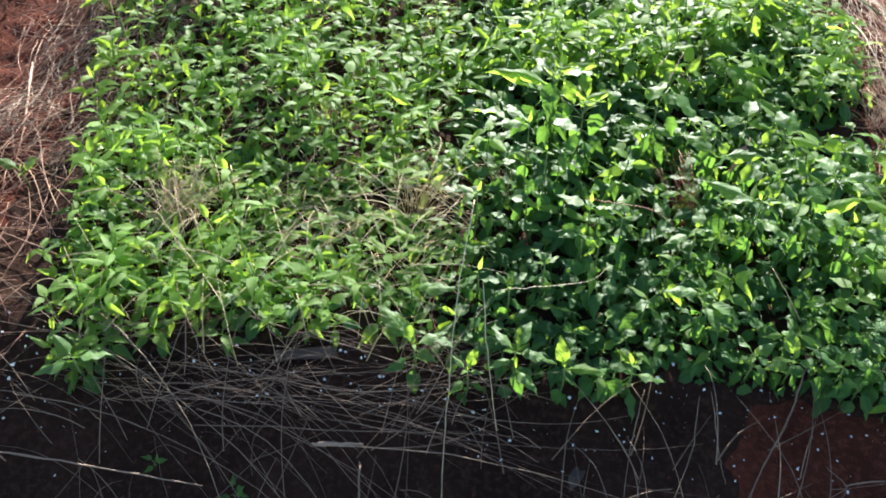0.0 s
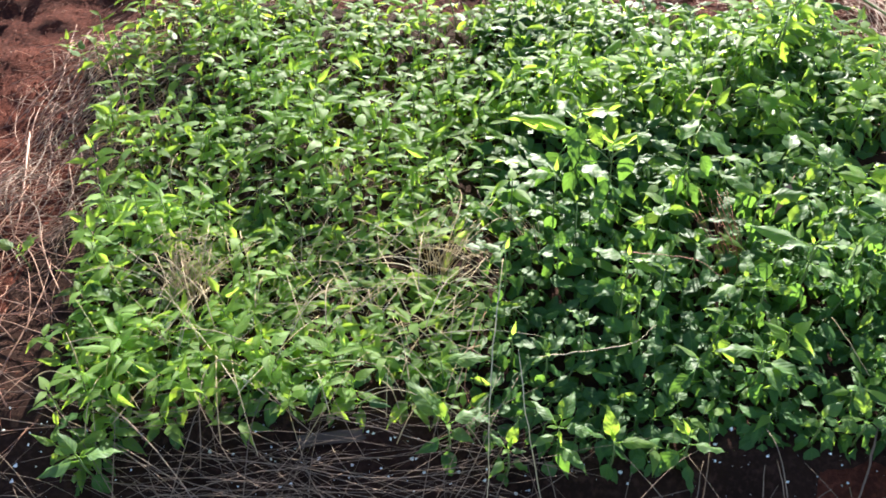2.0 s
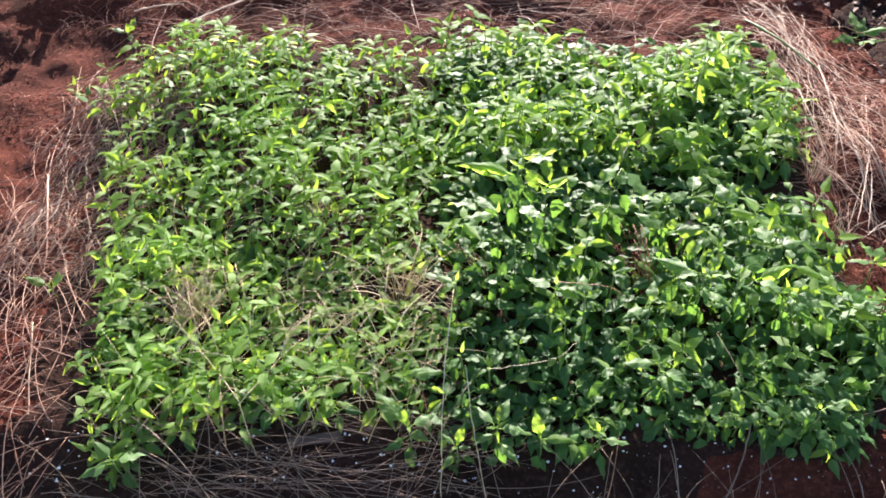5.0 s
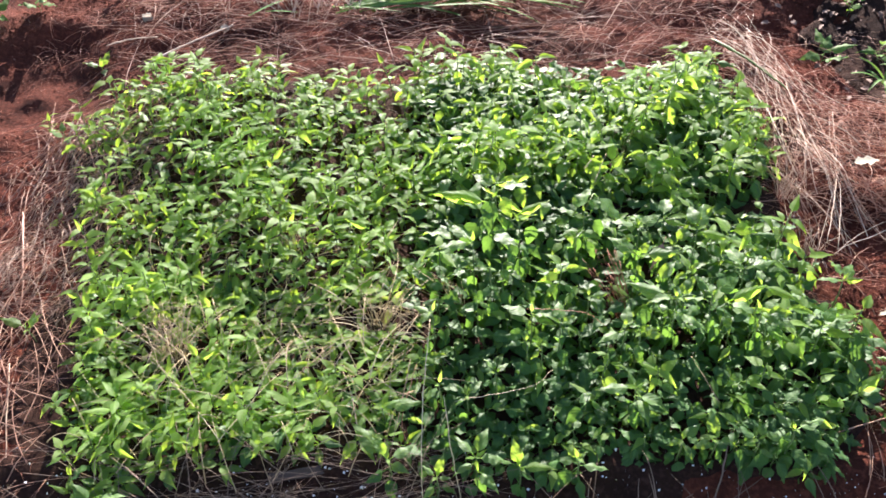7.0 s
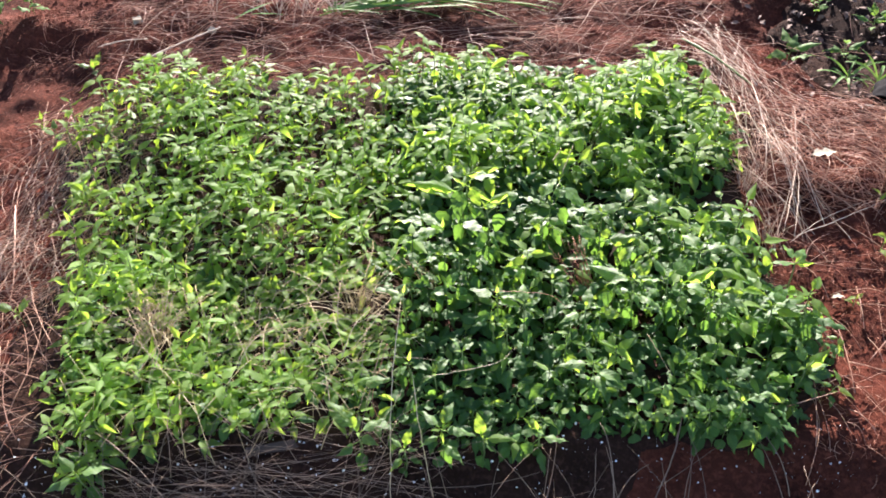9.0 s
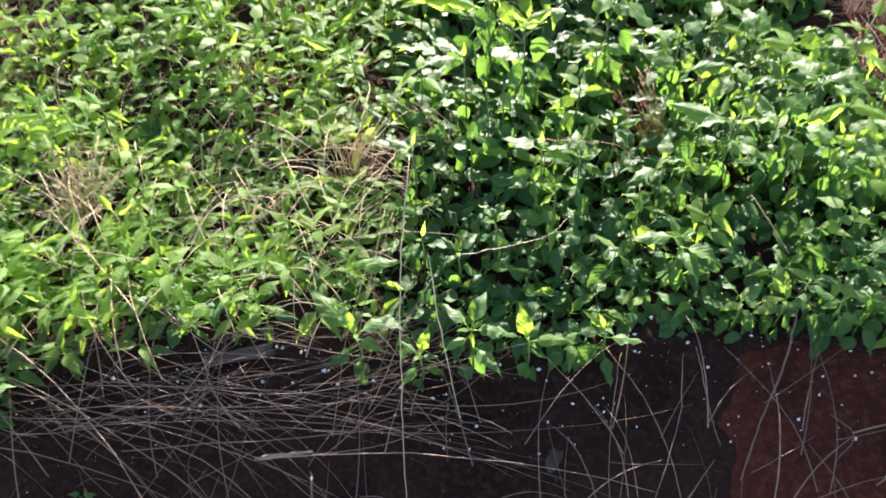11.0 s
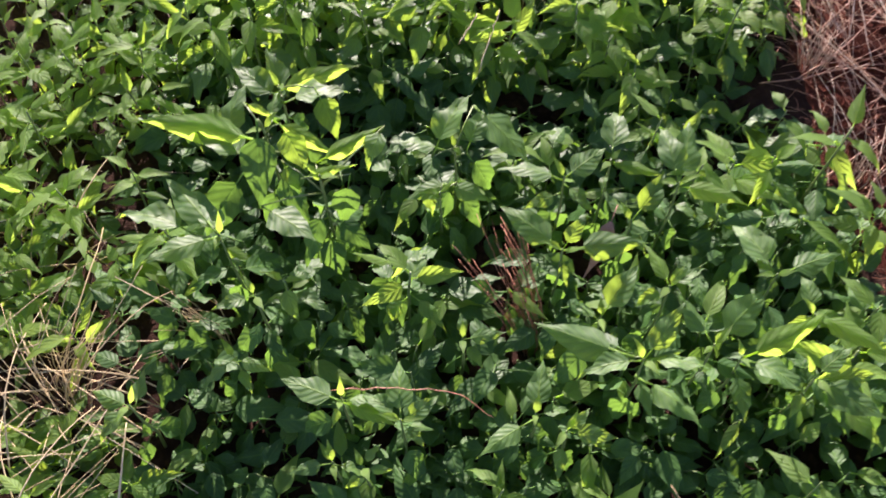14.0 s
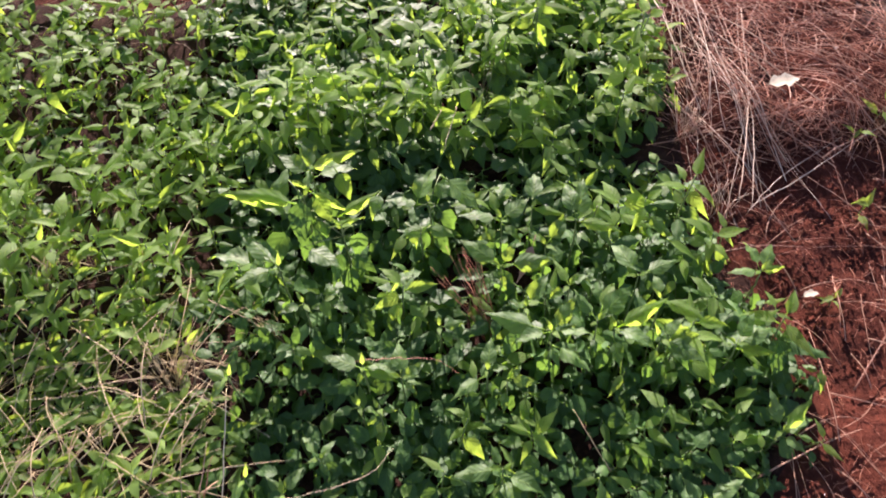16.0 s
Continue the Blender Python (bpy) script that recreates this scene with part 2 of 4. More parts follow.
# the bed's outline, round its planted edge
OUTLINE = [(-.03, .00), (-.10, .20), (-.14, .35), (-.17, .50), (-.22, .70), (-.29, .85), (-.42, 1.12), (-.40, 1.34), (-.22, 1.45),
           (.10, 1.50), (.30, 1.42), (.48, 1.37), (.58, 1.46), (.83, 1.51), (1.12, 1.43), (1.45, 1.49), (1.52, 1.25), (1.53, 1.10),
           (1.47, .85), (1.47, .75), (1.51, .55), (1.55, .45), (1.54, .30), (1.47, .15), (1.38, .08), (1.22, .10), (.95, .09),
           (.80, .07), (.67, .09), (.60, .12), (.48, .12), (.30, .11), (.15, .07)]


def edge_distance(x, y):
    """Metres from the outline, above zero inside it."""
    inside, best = False, 9.0
    for (ax, ay), (bx, by) in zip(OUTLINE, OUTLINE[1:] + OUTLINE[:1]):
        if (ay > y) != (by > y) and x < (bx - ax) * (y - ay) / (by - ay) + ax:
            inside = not inside
        dx, dy = bx - ax, by - ay
        t = min(1, max(0, ((x - ax) * dx + (y - ay) * dy) / (dx * dx + dy * dy)))
        best = min(best, math.hypot(x - ax - t * dx, y - ay - t * dy))
    return best if inside else -best


def bed_height(x, y):
    d = edge_distance(x, y)
    base = ground_height(x, y)
    reach = 0.035 + 0.06 * field(x, y, 6, 9) + 0.03 * field(x, y, 21, 10) + 0.34 * smooth01(0.15, -0.15, y) * smooth01(1.22, 1.02, x) + 0.14 * smooth01(0.1, -0.1, x) * smooth01(0.7, 0.3, y)
    lift = 0.012 * smooth01(-0.08, 0.03, d) + 0.004 * field(x, y, 30, 8) + 0.004
    return base + lift - 0.035 * smooth01(-reach + 0.03, -reach - 0.05, d)


def make_bed():
    step = 0.0125
    xs, ys = np.arange(-0.70, 1.82, step), np.arange(-0.45, 1.66, step)
    verts = [(x, y, bed_height(x, y)) for y in ys for x in xs]
    nx = len(xs)
    faces = [(j * nx + i, j * nx + i + 1, (j + 1) * nx + i + 1, (j + 1) * nx + i) for j in range(len(ys) - 1) for i in range(nx - 1)]
    ob = new("seedbed", mesh("seedbed", verts, faces, [MIX]))
    return tagged(ob, "black potting mix of the seedling bed", "ground", kind="structure")


make_bed()


def make_dark_patch(cx, cy, rx, ry, label):
    step = 0.02
    xs, ys = np.arange(cx - 1.7 * rx, cx + 1.7 * rx, step), np.arange(cy - 1.7 * ry, cy + 1.7 * ry, step)
    def top(x, y):
        d = 1 - math.hypot((x - cx) / rx, (y - cy) / ry) + 0.5 * field(x, y, 5, 51) + 0.2 * field(x, y, 17, 52)
        return ground_height(x, y) + 0.012 * field(x, y, 24, 53) - 0.03 + 0.045 * smooth01(-0.12, 0.12, d)
    verts = [(x, y, top(x, y)) for y in ys for x in xs]
    nx = len(xs)
    faces = [(j * nx + i, j * nx + i + 1, (j + 1) * nx + i + 1, (j + 1) * nx + i) for j in range(len(ys) - 1) for i in range(nx - 1)]
    tagged(new("dark_patch", mesh("dark_patch", verts, faces, [MIX])), label, "ground", kind="structure")


# dark litter, with the weeds' shade put into the same dark colour
make_dark_patch(2.25, 1.65, 0.36, 0.50, "dark litter and shade under the weeds")
# a smaller sheet in the same dark colour
make_dark_patch(2.24, 1.12, 0.20, 0.22, "dark patch on the red soil")


# ---- the seedlings ----
def tallness(x, y):
    """The height of the seedlings over the bed."""
    right = smooth01(0.56, 0.68, x + 0.04 * field(x, y, 9, 11))
    left_h = 0.062 + 0.040 * smooth01(0.35, 0.85, y) + 0.02 * smooth01(0.15, -0.2, x)
    right_h = 0.090 + 0.030 * smooth01(0.12, 0.32, y) + 0.062 * smooth01(0.36, 0.48, y + 0.10 * smooth01(1.05, 1.22, x)) - 0.035 * smooth01(0.56, 0.66, y)
    right_h -= 0.066 * math.exp(-((y - 0.80) / 0.085) ** 2)
    right_h += 0.010 * smooth01(0.80, 1.0, y) - 0.02 * smooth01(1.2, 1.5, y) - 0.02 * smooth01(1.30, 1.52, x)
    right_h *= 1 - 0.30 * smooth01(0.84, 0.74, x) * smooth01(0.46, 0.36, y)
    h = left_h + (right_h - left_h) * right
    h -= 0.045 * math.exp(-((x - 0.76) / 0.13) ** 2 - ((y - 0.63) / 0.12) ** 2)
    return h * (1 + 0.22 * field(x, y, 7, 12))


def leafiness(x, y):
    """The length of the seedlings' leaves."""
    right = smooth01(0.56, 0.70, x)
    return (0.047 + 0.004 * smooth01(0.5, 0.9, y)) * (1 - right) + right * (0.047 + 0.011 * smooth01(0.15, 0.45, y))


def bare(x, y):
    """How bare the bed is, from 0 to 1."""
    b = 0.0
    for cx, cy, rx, ry, s in ((0.06, 0.38, 0.06, 0.09, 0.95), (0.52, 0.45, 0.10, 0.06, 0.8), (1.04, 0.50, 0.065, 0.11, 1.0),
                              (1.36, 0.30, 0.05, 0.05, 0.6), (0.72, 0.50, 0.05, 0.03, 0.5), (1.10, 0.98, 0.06, 0.05, 0.6),
                              (1.05, 1.36, 0.06, 0.06, 0.8), (0.05, 1.38, 0.10, 0.05, 0.7), (-0.31, 0.95, 0.08, 0.22, 0.75),
                              (0.42, 0.33, 0.16, 0.05, 0.5), (-0.34, 1.22, 0.10, 0.06, 0.6), (1.05, 0.82, 0.34, 0.05, 0.35),
                              (0.62, 0.46, 0.05, 0.07, 0.7), (0.86, 0.56, 0.05, 0.05, 0.6), (1.18, 0.24, 0.05, 0.04, 0.4)):
        b = max(b, s * math.exp(-((x - cx) / rx) ** 2 - ((y - cy) / ry) ** 2))
    return b


RNG = random.Random(7)
BLADES = [blade(RNG, RNG.uniform(0.205, 0.265), RNG.choice((-0.75, -0.6, -0.45, -0.3, -0.15, 0.35, 0.5)) + RNG.uniform(-0.08, 0.08), RNG.uniform(0.3, 1.3), RNG.uniform(0.2, 0.34), RNG.uniform(0.03, 0.08), 8, RNG.uniform(1.35, 1.8)) for _ in range(12)]
BLADES_SLIM = [blade(RNG, RNG.uniform(0.15, 0.195), RNG.uniform(-0.6, 0.5), RNG.uniform(0.0, 1.0), RNG.uniform(0.2, 0.3), RNG.uniform(0.01, 0.05), 8, RNG.uniform(1.4, 1.9)) for _ in range(8)]
BLADES_YOUNG = [blade(RNG, RNG.uniform(0.14, 0.19), RNG.uniform(-0.55, 0.60), RNG.uniform(0.1, 1.1), 0.16, 0.02, 7, RNG.uniform(1.4, 1.9)) for _ in range(8)]
BLADES_ARCH = [blade(RNG, RNG.uniform(0.14, 0.18), RNG.uniform(-0.75, -0.35), RNG.uniform(0.4, 1.0), 0.18, 0.04, 8, RNG.uniform(1.4, 1.8)) for _ in range(8)]
BLADE_MESHES = [mesh("leaf", v, f, [LEAF_OLD], uv) for v, f, uv in BLADES]
SLIM_MESHES = [mesh("slim_leaf", v, f, [LEAF_SLIM], uv) for v, f, uv in BLADES_SLIM]
FRESH_LIT_MESHES = [mesh("leaf", v, f, [LEAF_FRESH_LIT], uv) for v, f, uv in BLADES]
ARCH_MESHES = [mesh("young_leaf", v, f, [LEAF_YOUNG], uv) for v, f, uv in BLADES_ARCH]
YOUNG_MESHES = [mesh("young_leaf", v, f, [LEAF_YOUNG], uv) for v, f, uv in BLADES_YOUNG]


def stem_shape(rng):
    bx, by = rng.uniform(-0.12, 0.12), rng.uniform(-0.12, 0.12)
    pts = [(bx * t * t, by * t * t + 0.02 * math.sin(t * 5), t) for t in (0, 0.25, 0.5, 0.75, 1.0)]
    return pts


STEMS = [stem_shape(RNG) for _ in range(6)]
STEM_TUBES = [tube(p, [0.015, 0.013, 0.012, 0.010, 0.008], 5) for p in STEMS]
STEM_TUBE_STRAIGHT = mesh("stem", *tube([(0, 0, 0), (0.03, 0.02, 0.35), (0.02, -0.02, 0.7), (0, 0, 1)], [0.017, 0.015, 0.013, 0.009], 5), [STEM])
STEM_MESHES = [mesh("stem", v, f, [STEM]) for v, f in STEM_TUBES]


def seedling_parts(rng, height, length, more=0, small=True, low_shaded=False):
    """The parts of one seedling: the kind of mesh, its number and its place."""
    k = rng.randrange(len(STEMS))
    out = [("stem", k, Matrix.Diagonal((max(height, 0.1), max(height, 0.1), height, 1)))]
    count = 6 + rng.randrange(3) + more // 2 if small else 7 + int(height > 0.09) * 2 + int(height > 0.13) * 2 + rng.randrange(3) + more
    turn = rng.uniform(0, 360)
    tops = (4 if small else 1 if height < 0.10 else 3) + rng.randrange(2) + more // 2
    # overshadowed plants get fewer pale leaves: their shade is put into the colour
    if low_shaded:
        tops = 1 + rng.randrange(3) if small else rng.randrange(2)
    first = 0.30 if small else 0.16
    for i in range(count):
        f = first + (0.98 - first) * i / (count - 1)
        t = f * (len(STEMS[k]) - 1)
        j = min(int(t), len(STEMS[k]) - 2)
        a, b = Vector(STEMS[k][j]), Vector(STEMS[k][j + 1])
        at = a + (b - a) * (t - j)
        at = Vector((at.x * max(height, 0.1), at.y * max(height, 0.1), at.z * height))
        turn += 137.5 + rng.uniform(-25, 25)
        young = i >= count - tops
        if young:
            size, pitch = length * rng.uniform(0.7, 1.1), rng.uniform(-4, 24) if small else rng.uniform(-12, 12)
        else:
            size, pitch = length * rng.uniform(0.75, 1.15) * (0.85 + 0.15 * f), rng.uniform(-44, 12) if small else rng.uniform(-72, -14) + 28 * f
        m = Matrix.Translation(at) @ pose(0, 0, 0, rng.uniform(-24, 24), -pitch, turn) @ Matrix.Diagonal((size, size, size, 1))
        kind = "young_leaf" if young else "slim_leaf" if small and rng.random() < 0.75 else "leaf"
        # upper leaves that stand in the sun take the paler green
        if kind == "leaf" and not low_shaded and (i >= count - tops - 1 - 2 * more or (small and rng.random() < 0.4)):
            kind = "fresh_leaf"
        out.append((kind, rng.randrange({"young_leaf": 8, "fresh_leaf": 12, "slim_leaf": 8, "leaf": 12}[kind]), m))
    return out


SHAPES = {"stem": STEM_TUBES, "leaf": BLADES, "slim_leaf": BLADES_SLIM, "fresh_leaf": BLADES, "young_leaf": BLADES_YOUNG}
MESHES = {"arched_young_leaf": ARCH_MESHES, "stem": STEM_MESHES, "leaf": BLADE_MESHES, "slim_leaf": SLIM_MESHES, "fresh_leaf": FRESH_LIT_MESHES, "young_leaf": YOUNG_MESHES}


def plant_thing(rng, x, y, height, length, label, lean=None, more=0, low_shaded=False):
    root = new("seedling")
    tilt = lean if lean else (rng.uniform(-7, 7), rng.uniform(-7, 7))
    root.matrix_basis = pose(x, y, bed_height(x, y) - 0.004, tilt[0], tilt[1], rng.uniform(0, 360))
    for kind, k, m in seedling_parts(rng, height, length, more, x < 0.60 + 0.05 * math.sin(y * 23), low_shaded):
        part(kind.replace("slim_", "").replace("fresh_", ""), MESHES[kind][k], root, m)
    return tagged(root, label, "seedling", "seedlings in the bed")


def plant_stuff(heap, rng, x, y, height, length, low_shaded):
    root = pose(x, y, bed_height(x, y) - 0.004, rng.uniform(-8, 8), rng.uniform(-8, 8), rng.uniform(0, 360))
    for kind, k, m in seedling_parts(rng, height, length, 2 if x > 0.62 and y > 0.86 and not low_shaded else 0, x < 0.60 + 0.05 * math.sin(y * 23), low_shaded):
        shape = SHAPES[kind][k]
        heap.add(moved(shape[0], root @ m), shape[1], shape[2] if len(shape) > 2 else None, {"leaf": 0, "young_leaf": 1, "stem": 2, "fresh_leaf": 3, "slim_leaf": 4}[kind])


# seedlings that can be told apart: their place, top height, and the tips of their leaves in millimetres from the stem
# a closing 1 marks a leaf whose backlight is put into its yellow colour
FRONT_GROUP = [
    (0.730, 0.538, 0.200, [(-66, -34, 214), (-23, 52, 190), (-110, 45, 180), (-40, -25, 130), (18, -12, 150), (-58, 77, 190)]),
]
# tallest ones: foot and tip of each leaf
CREST_GROUP = [
    (0.785, 0.745, 0.195, [(-5, -5, 180, -53, 32, 190), (4, 12, 175, -18, 58, 190), (8, 12, 175, 86, 33, 187, 1), (14, -19, 186, 76, -9, 190), (-6, -42, 188, 0, -6, 190), (48, -25, 200, 68, -56, 165)]),
    (0.775, 0.660, 0.222, [(-25, -3, 210, -133, 39, 205, 1), (-26, -25, 200, -81, 19, 200), (-47, 21, 185, -28, 74, 205), (-18, 36, 218, 7, 31, 200, 1), (20, 10, 210, 69, -13, 185, 1), (22, -2, 215, 42, -35, 190), (-6, -9, 222, -10, -65, 175), (-29, -35, 180, -72, -74, 130), (38, -31, 190, 28, -47, 160)]),
]
SLOPE_GROUP = [
    (0.835, 0.600, 0.212, [(6, 39, 190, 65, 70, 193, 1), (-11, 3, 205, 35, 7, 215, 1), (68, 57, 205, 51, 23, 190), (31, -4, 200, 21, -19, 150), (-55, -30, 190, -11, -66, 190), (-41, 30, 190, -28, 9, 170), (17, -22, 150, 47, -45, 130)]),
    (0.985, 0.645, 0.190, [(-21, 6, 180, -69, 13, 188), (-19, 1, 190, 16, 54, 210), (15, 0, 190, 33, 44, 195), (35, 38, 195, 83, -3, 160), (18, -5, 170, 39, -21, 130)]),
    (0.965, 0.605, 0.160, [(11, 12, 155, -38, -1, 150), (14, 10, 155, 56, -9, 150), (-21, 21, 150, -10, -9, 130)]),
]
MIDDLE_GROUP = [
    (0.767, 0.471, 0.190, [(-35, -19, 199), (-14, -32, 120), (21, -41, 120), (33, 23, 150)]),
    (0.738, 0.428, 0.135, [(-31, -27, 123), (31, -5, 110), (13, -25, 100)]),
    (0.794, 0.495, 0.175, [(10, -36, 150), (43, -31, 150), (25, 13, 160)]),
    (0.644, 0.374, 0.158, [(-26, -30, 147), (-39, 18, 150), (5, 44, 140)]),
    (1.087, 0.505, 0.187, [(-56, 54, 188), (26, 32, 200), (85, -1, 195), (6, -24, 150)]),
]
TUFT_GROUP = [
    (1.101, 0.592, 0.195, [(-67, 18, 190), (49, 36, 190), (26, -35, 170), (-40, -16, 160)]),
    (1.155, 0.608, 0.200, [(52, -24, 195, 1), (26, -10, 190, 1), (20, 67, 200), (-10, -22, 170)]),
    (1.166, 0.535, 0.190, [(44, 47, 200), (-24, 37, 190), (17, -24, 160)]),
    (1.224, 0.573, 0.200, [(67, -22, 190, 1), (-3, 71, 200), (27, 74, 200), (23, -25, 160)]),
    (1.218, 0.383, 0.195, [(-26, 54, 200), (63, 58, 188), (48, -19, 150), (-2, -30, 140)]),
    (1.143, 0.368, 0.205, [(-93, 41, 202), (-61, -7, 193), (57, -14, 210), (43, 44, 220), (5, -46, 170), (53, -55, 165), (40, 9, 200)]),
]
EDGE_GROUP = [
    (1.115, 0.426, 0.185, [(41, 38, 210), (-24, 23, 170), (-34, -10, 160)]),
    (1.244, 0.370, 0.190, [(49, -43, 189), (50, -29, 175), (85, 28, 200, 1), (5, -48, 150)]),
    (1.309, 0.344, 0.190, [(53, -41, 185), (37, 24, 200), (62, 4, 180), (-16, -25, 150)]),
    (1.324, 0.406, 0.200, [(56, -42, 200, 1), (-34, -8, 190, 1), (2, 43, 200)]),
    (1.299, 0.453, 0.200, [(71, 19, 200), (-13, 32, 190), (-22, 69, 190), (14, -49, 150)]),
    (1.185, 0.445, 0.205, [(36, 12, 210), (-12, 51, 200, 1), (-32, -6, 180)]),
]
LOW_GROUP = [
    (1.041, 0.340, 0.150, [(-57, -32, 134), (34, 6, 140), (14, 51, 150)]),
    (1.069, 0.321, 0.150, [(46, -8, 150), (25, 19, 150), (-9, -35, 110)]),
    (0.851, 0.365, 0.165, [(-57, 27, 150), (36, -2, 155), (49, -23, 150, 1), (-12, -17, 130)]),
    (0.908, 0.340, 0.160, [(37, 23, 150), (-36, 33, 150), (21, -21, 140), (31, -6, 140), (-1, 57, 160)]),
    (0.840, 0.309, 0.140, [(-43, -5, 130), (-13, 21, 140, 1), (28, -12, 120)]),
    (0.869, 0.302, 0.140, [(28, -2, 130), (17, 21, 140), (-19, -8, 100)]),
    (0.977, 0.431, 0.140, [(41, -2, 150), (2, 29, 140), (18, -26, 120)]),
]
HANGING_GROUP = [
    (1.040, 0.182, 0.155, [(-71, -1, 150), (18, -9, 150), (15, -64, 128), (-12, 34, 160), (54, -36, 130)]),
    (0.774, 0.240, 0.125, [(13, -23, 108), (25, 26, 120), (-21, 39, 120)]),
    (0.716, 0.201, 0.100, [(-25, 29, 100), (31, 34, 100), (-21, -7, 80)]),
    (0.660, 0.231, 0.100, [(-22, -34, 90), (13, 0, 100)]),
    (0.548, 0.180, 0.090, [(38, 11, 100), (15, 36, 100, 1), (82, 13, 90)]),
    (1.122, 0.103, 0.100, [(15, -29, 80), (40, 35, 100), (-25, -1, 80)]),
]
FRINGE_GROUP = [
    (0.567, 0.067, 0.085, [(-68, 69, 95), (-29, 43, 100), (38, -19, 70), (50, 30, 85)]),
    (0.659, 0.041, 0.065, [(-28, 21, 70), (11, 36, 85), (26, 1, 60), (-25, -31, 35)]),
    (0.733, 0.066, 0.095, [(-39, -25, 75), (25, 52, 110), (48, -1, 90), (68, -4, 80), (42, -50, 55), (-40, 45, 90), (3, -18, 75, 1)]),
    (0.013, -0.008, 0.055, [(-38, 24, 75), (57, 15, 50), (-61, -26, 30)]),
    (0.815, 0.052, 0.085, [(63, -3, 85, 1), (-10, 41, 110), (17, 26, 90)]),
    (0.925, 0.067, 0.090, [(-29, 20, 105, 1), (16, 13, 90), (-39, 9, 70), (56, -6, 60)]),
    (1.187, 0.106, 0.100, [(38, -6, 80), (-6, 47, 120), (-38, -2, 70)]),
    (1.265, 0.102, 0.100, [(-26, -6, 90), (31, -22, 70), (20, 32, 110)]),
    (1.325, 0.105, 0.130, [(25, -51, 75), (-22, 41, 120), (64, 28, 120), (-54, 22, 90)]),
    (1.478, 0.204, 0.110, [(66, 46, 105, 1), (34, -30, 90), (-5, 60, 125), (56, 18, 95)]),
    (1.439, 0.340, 0.150, [(-29, 0, 150), (66, 26, 140), (62, -14, 130, 1), (40, 48, 150)]),
    (1.521, 0.467, 0.150, [(44, 6, 140, 1), (-12, 55, 150), (38, 52, 140), (-52, 0, 150)]),
]
KNOWN = FRONT_GROUP + CREST_GROUP + SLOPE_GROUP + MIDDLE_GROUP + TUFT_GROUP + EDGE_GROUP + LOW_GROUP + HANGING_GROUP + FRINGE_GROUP


def known_room(x, y):
    """Metres to the nearest of the seedlings told apart."""
    return min(math.hypot(x - k[0], y - k[1]) for k in KNOWN)


def leaf_to(rng, shape, base, tip, toward=0.0):
    """The place of a leaf of this shape that grows from base to tip, its face up or leaning to the front."""
    v = Vector(shape[0][len(shape[0]) - 12 - 3])
    way = (tip - base).normalized()
    side = Vector((0, 0, 1)).cross(way)
    side = side.normalized() if side.length > 0.05 else Vector((1, 0, 0))
    if toward:
        face = Vector((0, -toward, 1))
        side = face.cross(way).normalized()
    up = way.cross(side)
    m = Matrix((way, side, up)).transposed().to_4x4()
    size = (tip - base).length / v.length
    turn = Matrix.Rotation(radians(rng.uniform(-22, 22)), 4, "X") @ Matrix.Rotation(math.atan2(v.z, v.x), 4, "Y")
    return Matrix.Translation(base) @ m @ turn @ Matrix.Diagonal((size, size, size, 1))


